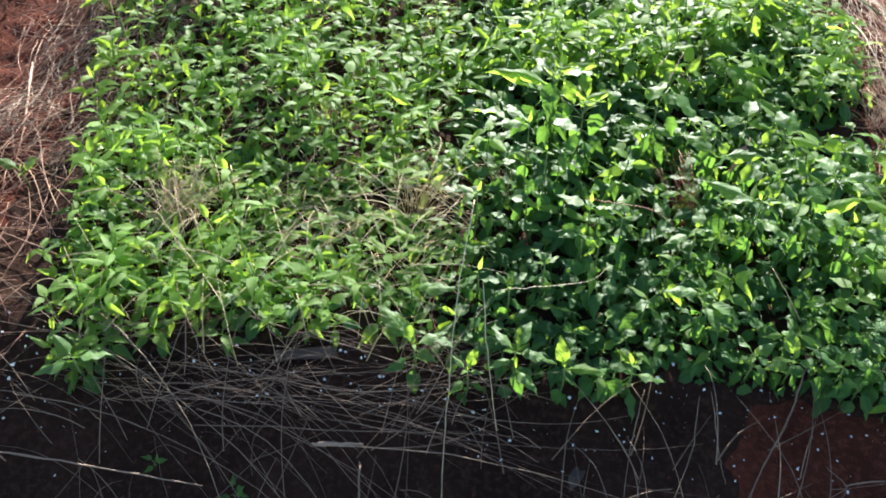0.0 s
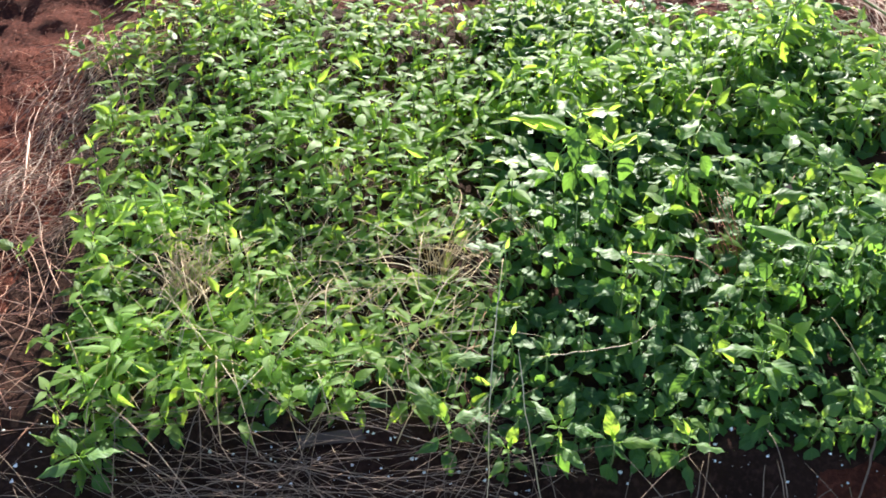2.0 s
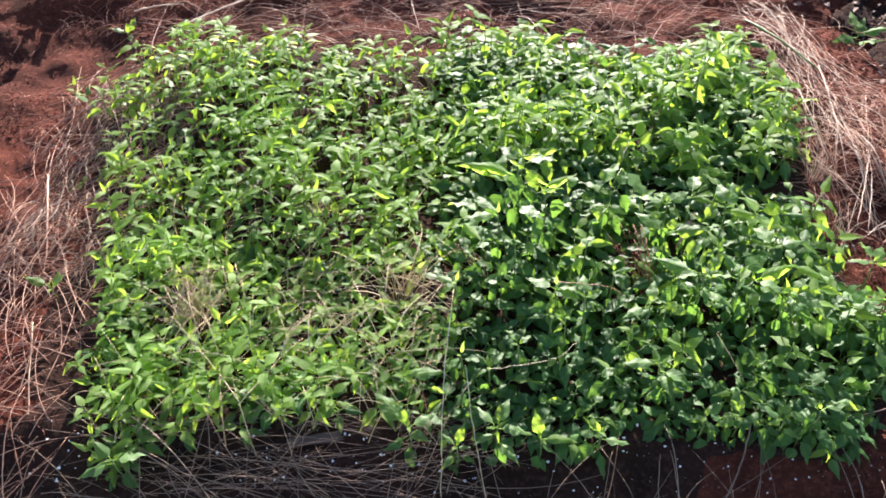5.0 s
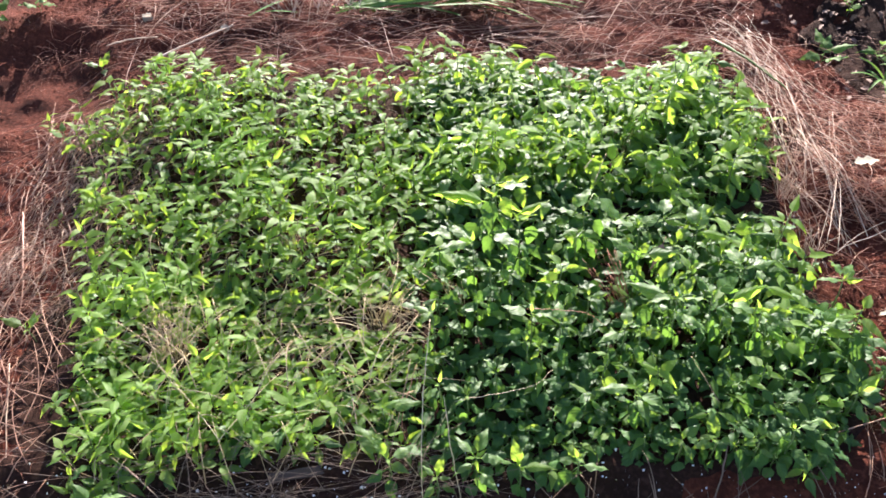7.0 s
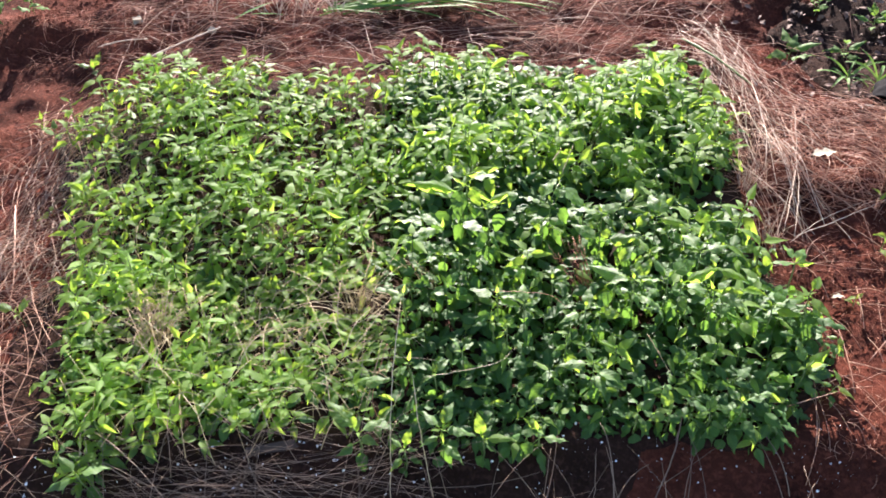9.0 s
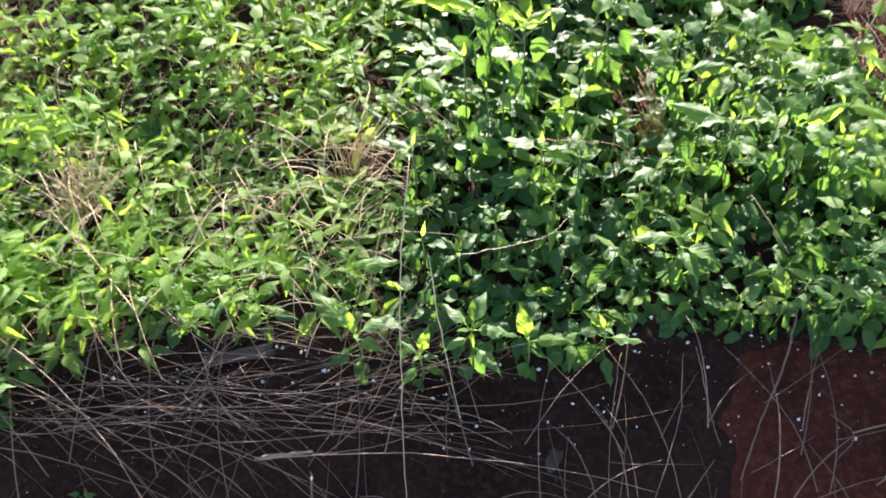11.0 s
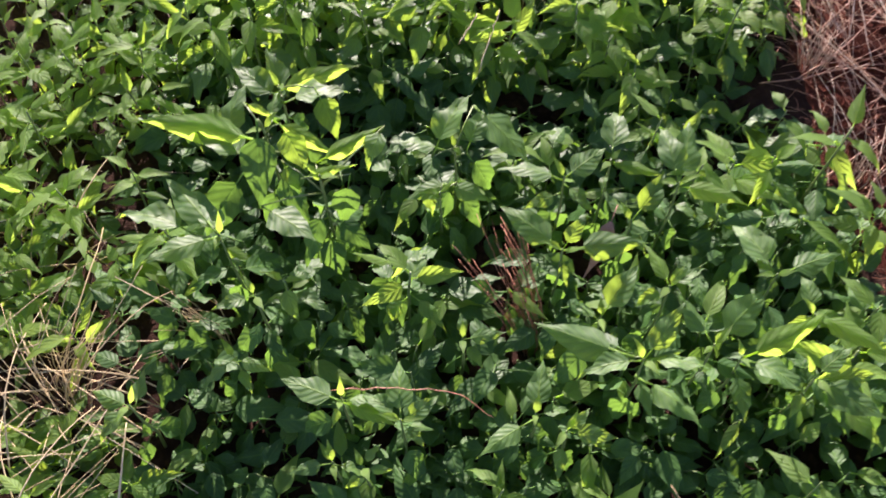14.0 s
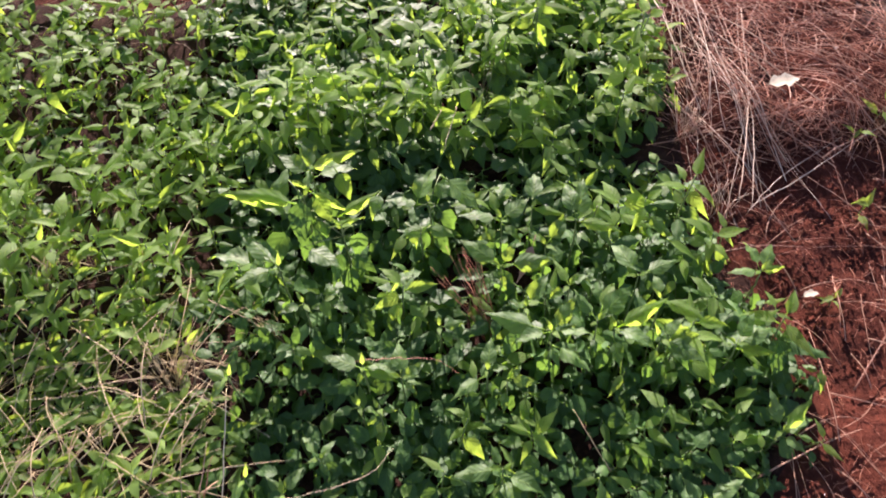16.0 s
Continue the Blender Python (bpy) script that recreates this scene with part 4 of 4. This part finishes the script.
dry_stalk([(0.615, 0.267, 0.12), (0.588, 0.156, 0.07), (0.614, 0.12, 0.03)], 0.0008, STRAW_RUST, "thin rusty stalk among the seedlings")
dry_stalk([(1.007, 0.832, 0.16), (1.020, 0.850, 0.168), (1.032, 0.867, 0.175)], 0.0013, STRAW_GOLD, PALE)
dry_stalk([(1.028, 0.792, 0.15), (1.044, 0.830, 0.165), (1.060, 0.866, 0.18)], 0.0010, STRAW_GOLD, PALE)
dry_stalk([(0.84, 0.374, 0.165), (0.906, 0.37, 0.165), (0.961, 0.362, 0.165), (0.998, 0.337, 0.155)], 0.0007, STRAW_RUST, "thin rusty stalk lying across the seedlings")
dry_stalk([(1.16, 0.263, 0.15), (1.181, 0.21, 0.14), (1.203, 0.171, 0.12)], 0.0008, STRAW_GOLD, PALE)
dry_stalk([(0.60, 0.30, 0.09), (0.58, 0.17, 0.07), (0.565, 0.09, 0.04)], 0.0009, STRAW_GREY, PALE)
dry_stalk([(-0.28, 0.33, 0.04), (-0.235, 0.18, 0.025), (-0.19, 0.05, 0.0)], 0.0016, STRAW, "pale dry stalk on the soil beside the bed")
dry_stalk([(-0.48, 0.88, -0.01), (-0.42, 0.74, 0.005), (-0.36, 0.58, 0.01)], 0.0032, STRAW_RED, "thick dusty stalk on the soil beside the bed")
dry_stalk([(-0.31, 1.55, 0.03), (-0.20, 1.66, 0.035), (-0.08, 1.78, 0.03)], 0.0032, STRAW, "thick pale stalk on the soil behind the bed")
dry_stalk([(-0.48, 1.66, 0.03), (-0.40, 1.69, 0.035), (-0.32, 1.71, 0.03)], 0.0026, STRAW, "short pale stalk on the soil behind the bed")
dry_stalk([(1.575, 0.67, 0.06), (1.635, 0.82, 0.07), (1.69, 0.97, 0.06), (1.75, 1.20, 0.06)], 0.0012, STRAW, "long pale stalk on the soil beside the bed")
dry_stalk([(1.60, 0.66, 0.05), (1.66, 0.84, 0.06), (1.69, 0.98, 0.05)], 0.0010, STRAW, "long pale stalk on the soil beside the bed")
dry_stalk([(1.61, 0.68, 0.03), (1.74, 0.74, 0.03), (1.88, 0.82, 0.02), (2.06, 0.90, 0.02)], 0.0012, STRAW, "long pale stalk on the soil beside the bed")
dry_stalk([(1.60, 0.67, 0.02), (1.70, 0.75, 0.02), (1.86, 0.84, 0.015)], 0.0010, STRAW, "long pale stalk on the soil beside the bed")
dry_stalk([(1.56, 1.30, 0.06), (1.55, 1.10, 0.10), (1.56, 0.90, 0.08)], 0.0009, STRAW, "long pale stalk on the soil beside the bed")
dry_stalk([(1.66, 1.35, 0.06), (1.63, 1.10, 0.08), (1.61, 0.86, 0.05)], 0.0010, STRAW, "long pale stalk on the soil beside the bed")
dry_stalk([(1.222, 0.123, 0.06), (1.195, 0.05, 0.015), (1.15, -0.03, -0.015), (1.113, -0.102, -0.05)], 0.0019, STRAW_GREY, "thick grey stalk leaning over the bed's front edge")
dry_stalk([(1.25, -0.02, -0.01), (1.28, -0.05, -0.02), (1.245, -0.09, -0.035), (1.24, -0.14, -0.05)], 0.0008, STRAW_GREY, GREY)
dry_stalk([(0.692, 0.189, 0.10), (0.79, 0.195, 0.122), (0.852, 0.209, 0.128), (0.886, 0.238, 0.138)], 0.0007, STRAW_GOLD, PALE)
dry_stalk([(1.04, 0.05, 0.05), (1.03, -0.03, 0.0), (0.98, -0.15, -0.05)], 0.0008, STRAW_GREY, GREY)
dry_stalk([(1.06, 0.06, 0.05), (1.08, -0.02, -0.01), (1.09, -0.06, -0.03)], 0.0008, STRAW_GREY, GREY)
dry_stalk([(0.95, 0.05, 0.05), (0.93, -0.05, -0.01), (0.92, -0.17, -0.05)], 0.0008, STRAW_GREY, GREY)
dry_stalk([(-0.12, -0.14, -0.04), (0.06, -0.15, -0.03), (0.26, -0.16, -0.04)], 0.0018, STRAW_GREY, GREY)
dry_stalk([(0.50, -0.09, -0.03), (0.505, -0.12, -0.03), (0.515, -0.19, -0.05)], 0.0020, STRAW_GREY, GREY)
dry_stalk([(0.418, -0.075, -0.020), (0.46, -0.072, -0.018), (0.502, -0.066, -0.020)], 0.0042, STRAW_GREY, "short weathered stick on the dark soil", "dry_stick")


def straw_tuft(cx, cy, count, height, spread, mat, label, seed, lean=(0, 0)):
    """Dry stalks that stand up out of one spot."""
    rng = random.Random(seed)
    root = new("straw_tuft")
    root.matrix_basis = pose(cx, cy, bed_height(cx, cy))
    for _ in range(count):
        a = rng.uniform(0, 6.28)
        r = spread * rng.random()
        x, y = cx + 0.4 * r * math.cos(a), cy + 0.4 * r * math.sin(a)
        z, h = bed_height(x, y), height * rng.uniform(0.5, 1.0)
        tx, ty = x + r * math.cos(a) + lean[0] * h, y + r * math.sin(a) + lean[1] * h
        pts = curve_through([(x, y, z), (x * 0.7 + tx * 0.3 + rng.uniform(-.012, .012), y * 0.7 + ty * 0.3 + rng.uniform(-.012, .012), z + h * rng.uniform(0.5, 0.72)), (tx, ty, z + h)], 3)
        v, f = tube(pts, [0.0006 * (1 - 0.5 * k / len(pts)) for k in range(len(pts))], 4)
        part("stalk", mesh("stalk", v - np.array(root.matrix_basis.translation), f, [mat]), root)
    return tagged(root, label, "straw", "straw tufts in the bed")


dry_stalk([(1.50, 1.62, 0.05), (1.58, 1.48, 0.06), (1.66, 1.34, 0.05)], 0.0045, STEM, "thick greenish dry stalk lying on straw")
straw_tuft(1.072, 0.462, 30, 0.13, 0.035, STRAW_RUST, "rusty dry tuft in a gap between the seedlings", 1, (-0.42, 0.80))
straw_tuft(0.07, 0.36, 55, 0.10, 0.08, STRAW_GOLD, "bleached dry tuft among the short seedlings", 2, (-0.2, 0.5))
straw_tuft(0.53, 0.44, 50, 0.10, 0.09, STRAW_GOLD, "bleached dry tuft among the short seedlings", 3, (0.5, 0.3))
straw_tuft(0.70, 0.50, 16, 0.12, 0.05, STRAW_GOLD, "dry tuft beside the tall seedlings", 4, (-0.5, 0.1))
straw_tuft(1.12, 1.00, 14, 0.10, 0.04, STRAW_GOLD, "dry tuft among the seedlings", 5, (0.1, 0.3))
straw_tuft(1.555, 0.70, 28, 0.11, 0.05, STRAW, "dry tuft at the edge of the bed", 6, (0.0, 0.2))
straw_tuft(1.55, 0.90, 28, 0.11, 0.05, STRAW, "dry tuft at the edge of the bed", 7, (0.2, 0.2))
straw_tuft(1.06, 1.38, 30, 0.08, 0.07, STRAW, "bleached dry tuft among the seedlings", 8, (0.2, 0.1))
straw_tuft(0.05, 1.40, 26, 0.07, 0.07, STRAW, "bleached dry tuft among the seedlings", 9, (0.3, 0.1))
straw_tuft(0.28, 0.66, 18, 0.11, 0.06, STRAW_GOLD, "bleached dry tuft among the short seedlings", 10, (0.4, 0.3))


# ---- fallen leaves, chips and pebbles ----
def slope_pose(x, y, lift, turn):
    """A pose on the ground that leans with its slope."""
    def top(a, b):
        return max(ground_height(a, b), bed_height(a, b))
    z = max(top(x + a, y + b) for a in (-0.03, 0, 0.03) for b in (-0.02, 0, 0.02))
    dx, dy = (top(x + 0.05, y) - top(x - 0.05, y)) / 0.1, (top(x, y + 0.05) - top(x, y - 0.05)) / 0.1
    return pose(x, y, z + lift, math.degrees(math.atan(dy)), -math.degrees(math.atan(dx)), 0) @ pose(0, 0, 0, 0, 0, turn)


def flat_leaf(name, x, y, turn, length, half, mat, label, lift=0.012, curl=0.9, tip=0.7):
    rng = random.Random(int(x * 100) + int(y * 1000))
    v, f, uv = blade(rng, half, 0.35, curl, 0.12, 0.09, 8, tip)
    ob = new(name, mesh(name, v * length, f, [mat], uv))
    ob.matrix_basis = slope_pose(x, y, lift, turn) @ pose(0, 0, 0, -16, -6, 0)
    return tagged(ob, label, "leaf", "fallen leaves")


flat_leaf("fallen_leaf", 1.71, 0.935, 0, 0.060, 0.36, DEAD_LEAF, "pale dead leaf lying on straw", 0.045, -0.2)
flat_leaf("fallen_leaf", 0.84, -0.10, 70, 0.05, 0.20, BARK, "crumpled brown dead leaf on dark soil", 0.012, 2.2)
flat_leaf("fallen_leaf", 1.64, 0.475, 10, 0.032, 0.25, DEAD_LEAF, "small pale dead leaf on red soil", 0.015)


def chip(name, x, y, turn, sx, sy, sz, mat, label, category):
    bm = bmesh.new()
    bmesh.ops.create_cube(bm, size=1)
    bmesh.ops.subdivide_edges(bm, edges=bm.edges[:], cuts=3, use_grid_fill=True)
    bmesh.ops.bevel(bm, geom=[e for e in bm.edges if e.is_boundary or e.calc_face_angle(0) > 1], offset=0.06, segments=1)
    for q in bm.verts:
        k = 1 + 0.22 * noise.noise(q.co * 2.1 + Vector((x * 9, y * 7, 0)))
        q.co = Vector((q.co.x * sx * k, q.co.y * sy * (k + 0.1 * math.sin(q.co.x * 9)), q.co.z * sz * k))
    me = bpy.data.meshes.new(name)
    bm.to_mesh(me)
    bm.free()
    me.materials.append(mat)
    ob = new(name, me)
    ob.matrix_basis = slope_pose(x, y, sz * 0.2, turn)
    return tagged(ob, label, category)


chip("bark_chip", 0.38, 0.075, 10, 0.10, 0.017, 0.006, BARK, "flat grey-brown bark chip on black potting mix", "bark")


def withered_leaf():
    """A limp brown leaf that hangs between two seedlings."""
    base, tip = Vector((1.150, 0.545, 0.205)), Vector((1.105, 0.470, 0.155))
    v, f, uv = BLADES[3]
    root = new("withered_leaf", mesh("withered_leaf", v, f, [WITHERED], uv))
    root.matrix_basis = leaf_to(random.Random(3), BLADES[3], base, tip, 0.3) @ Matrix.Diagonal((0.8, 0.4, 0.8, 1))
    tagged(root, "withered brown leaf hanging between the seedlings", "leaf")


withered_leaf()
chip("pebble", -0.40, 1.86, 20, 0.030, 0.026, 0.018, DEAD_LEAF, "pale pebble on the soil behind the bed", "stone")
chip("pebble", -0.11, 1.78, 50, 0.022, 0.020, 0.016, DEAD_LEAF, "small pale pebble on the soil behind the bed", "stone")


# ---- weeds ----
WEED_MESHES = [mesh("leaf", v, f, [LEAF_WEED], uv) for v, f, uv in BLADES[:6]]
GRASS = []
for _k in range(5):
    _v, _f, _uv = blade(RNG, 0.035, 0.5, RNG.uniform(0.6, 1.8), 0.02, 0.0, 10, 0.7)
    GRASS.append(mesh("grass_leaf", _v, _f, [LEAF_GRASS], _uv))


def weed(x, y, height, length, count, meshes, label, seed, kind="weed", spread=(0, 45)):
    rng = random.Random(seed)
    root = new(kind)
    root.matrix_basis = pose(x, y, ground_height(x, y) - 0.003, rng.uniform(-8, 8), rng.uniform(-8, 8), rng.uniform(0, 360))
    k = rng.randrange(len(STEM_MESHES))
    part("stem", STEM_MESHES[k], root, Matrix.Diagonal((0.08, 0.08, height, 1)))
    for i in range(count):
        f = 0.3 + 0.7 * i / max(1, count - 1)
        s = length * rng.uniform(0.7, 1.15)
        m = pose(0, 0, f * height, rng.uniform(-20, 20), -rng.uniform(*spread), i * 137.5 + rng.uniform(-20, 20)) @ Matrix.Diagonal((s, s, s, 1))
        part("leaf", rng.choice(meshes), root, m)
    return tagged(root, label, "weed", "weeds round the bed")


YELLOW, WEED = "small yellow-green weed on red soil", "dark green leafy weed on the soil"
weed(1.813, 0.644, 0.05, 0.055, 3, YOUNG_MESHES, YELLOW, 1)
weed(1.876, 0.831, 0.04, 0.035, 3, YOUNG_MESHES, YELLOW, 2)
weed(1.69, 0.46, 0.04, 0.030, 4, YOUNG_MESHES, YELLOW, 3)
weed(1.95, 0.88, 0.05, 0.065, 3, YOUNG_MESHES, YELLOW, 4)
weed(1.86, 1.60, 0.07, 0.100, 5, WEED_MESHES, WEED, 5)
weed(-0.90, 1.80, 0.10, 0.080, 9, WEED_MESHES, WEED, 6)
weed(-0.82, 1.95, 0.10, 0.080, 9, WEED_MESHES, WEED, 7)
weed(-0.55, 1.27, 0.06, 0.035, 6, YOUNG_MESHES, "small half-dry weed on red soil", 8)
weed(-0.47, 1.20, 0.05, 0.040, 5, WEED_MESHES, WEED, 9)
for _x, _y, _s in ((2.05, 1.62, 11), (2.18, 1.75, 12), (2.02, 1.86, 13), (2.22, 1.98, 14), (1.95, 2.05, 15), (2.10, 2.15, 16), (2.30, 1.60, 17), (2.25, 1.35, 18), (-0.25, 2.05, 19), (-0.35, 2.10, 20), (0.02, 2.12, 21), (-0.55, 2.2, 22), (1.75, 2.15, 23)):
    weed(_x, _y, 0.07, 0.054, 8, WEED_MESHES, WEED, _s)
for _x, _y, _s in ((2.10, 1.45, 31), (2.03, 1.50, 32), (2.25, 1.5, 33)):
    weed(_x, _y, 0.03, 0.13, 9, GRASS, "tuft of green grass among the weeds", _s, "grass_tuft", (15, 60))
weed(0.30, -0.14, 0.03, 0.028, 4, WEED_MESHES, "tiny green weed on the dark soil", 41)
weed(0.16, -0.11, 0.025, 0.022, 4, WEED_MESHES, "tiny green weed on the dark soil", 42)
weed(-0.10, -0.17, 0.03, 0.06, 5, GRASS, "small green grass tuft on the soil", 43, "grass_tuft", (10, 50))


def lying_grass():
    rng = random.Random(77)
    heap = Heap()
    for _ in range(46):
        v, f, uv = blade(rng, 0.016, 0.4, rng.uniform(-0.1, 0.5), 0.02, 0.0, 10, 0.6)
        length = rng.uniform(0.25, 0.5)
        x, y = rng.uniform(0.25, 0.75), rng.uniform(1.86, 2.02)
        heap.add(moved(v * length, pose(x, y, ground_height(x, y) + rng.uniform(0.012, 0.05), rng.uniform(-20, 20), rng.uniform(-8, 2), rng.gauss(8, 14))), f, uv)
    tagged(new("cut_grass", heap.made("cut_grass", [LEAF_GRASS])), "cut green grass blades lying behind the bed", "grass", kind="stuff")


lying_grass()


def litter():
    rng = random.Random(91)
    heap = Heap()
    shapes = [blade(rng, rng.uniform(0.2, 0.3), 0.4, rng.uniform(0.5, 2.0), 0.1, 0.08, 5, 0.9) for _ in range(5)]
    for _ in range(260):
        v, f, uv = rng.choice(shapes)
        x, y = rng.gauss(2.15, 0.17), rng.gauss(1.65, 0.28)
        size = rng.uniform(0.012, 0.036)
        heap.add(moved(v * size, pose(x, y, ground_height(x, y) + rng.uniform(0.012, 0.03), rng.uniform(-30, 30), rng.uniform(-25, 25), rng.uniform(0, 360))), f, uv)
    tagged(new("leaf_litter", heap.made("leaf_litter", [BROWN_LEAF])), "dead brown leaf litter under the weeds", "leaf litter", kind="stuff")


litter()
_v, _f, _uv = blade(random.Random(2), 0.03, 0.4, 0.3, 0.02, 0.0, 10, 0.6)
for _x, _y, _t, _l in ((-0.03, 1.82, 40, 0.16), (0.02, 1.86, -10, 0.12)):
    _ob = new("fallen_grass", mesh("fallen_grass", _v * _l, _f, [LEAF_GRASS], _uv))
    _ob.matrix_basis = pose(_x, _y, ground_height(_x, _y) + 0.03, 0, -2, _t)
    tagged(_ob, "single green grass blade lying on straw", "grass", "single grass blades")


# ---- nursery bag ----
def nursery_bag(x, y, turn):
    bm = bmesh.new()
    sides, rings = 28, 12
    rows = []
    for wall in (0, 1):
        for k in range(rings + 1):
            t = k / rings
            row = []
            for i in range(sides):
                a = 2 * math.pi * i / sides
                r = 0.042 - 0.0016 * wall + 0.006 * noise.noise((math.cos(a) * 2, math.sin(a) * 2, t * 3))
                row.append(bm.verts.new((t * 0.13, r * math.cos(a) * 1.15, r * math.sin(a) * 0.85 + 0.034)))
            rows.append(row)
    n = rings + 1
    for wall in (0, 1):
        for k in range(rings):
            for i in range(sides):
                q = [rows[wall * n + k][i], rows[wall * n + k][(i + 1) % sides], rows[wall * n + k + 1][(i + 1) % sides], rows[wall * n + k + 1][i]]
                bm.faces.new(q if not wall else q[::-1])
    for i in range(sides):
        j = (i + 1) % sides
        bm.faces.new((rows[0][i], rows[n][i], rows[n][j], rows[0][j]))
    bm.faces.new(rows[rings])
    bm.faces.new(rows[2 * n - 1][::-1])
    bmesh.ops.recalc_face_normals(bm, faces=bm.faces[:])
    me = bpy.data.meshes.new("nursery_bag")
    bm.to_mesh(me)
    bm.free()
    me.materials.append(PLASTIC)
    ob = new("nursery_bag", me)
    ob.matrix_basis = pose(x, y, ground_height(x, y) - 0.004, 0, 0, turn) @ Matrix.Diagonal((0.8, 0.8, 0.8, 1))
    return tagged(ob, "black plastic nursery bag lying on the soil", "plant bag")


nursery_bag(2.05, 1.29, 58)
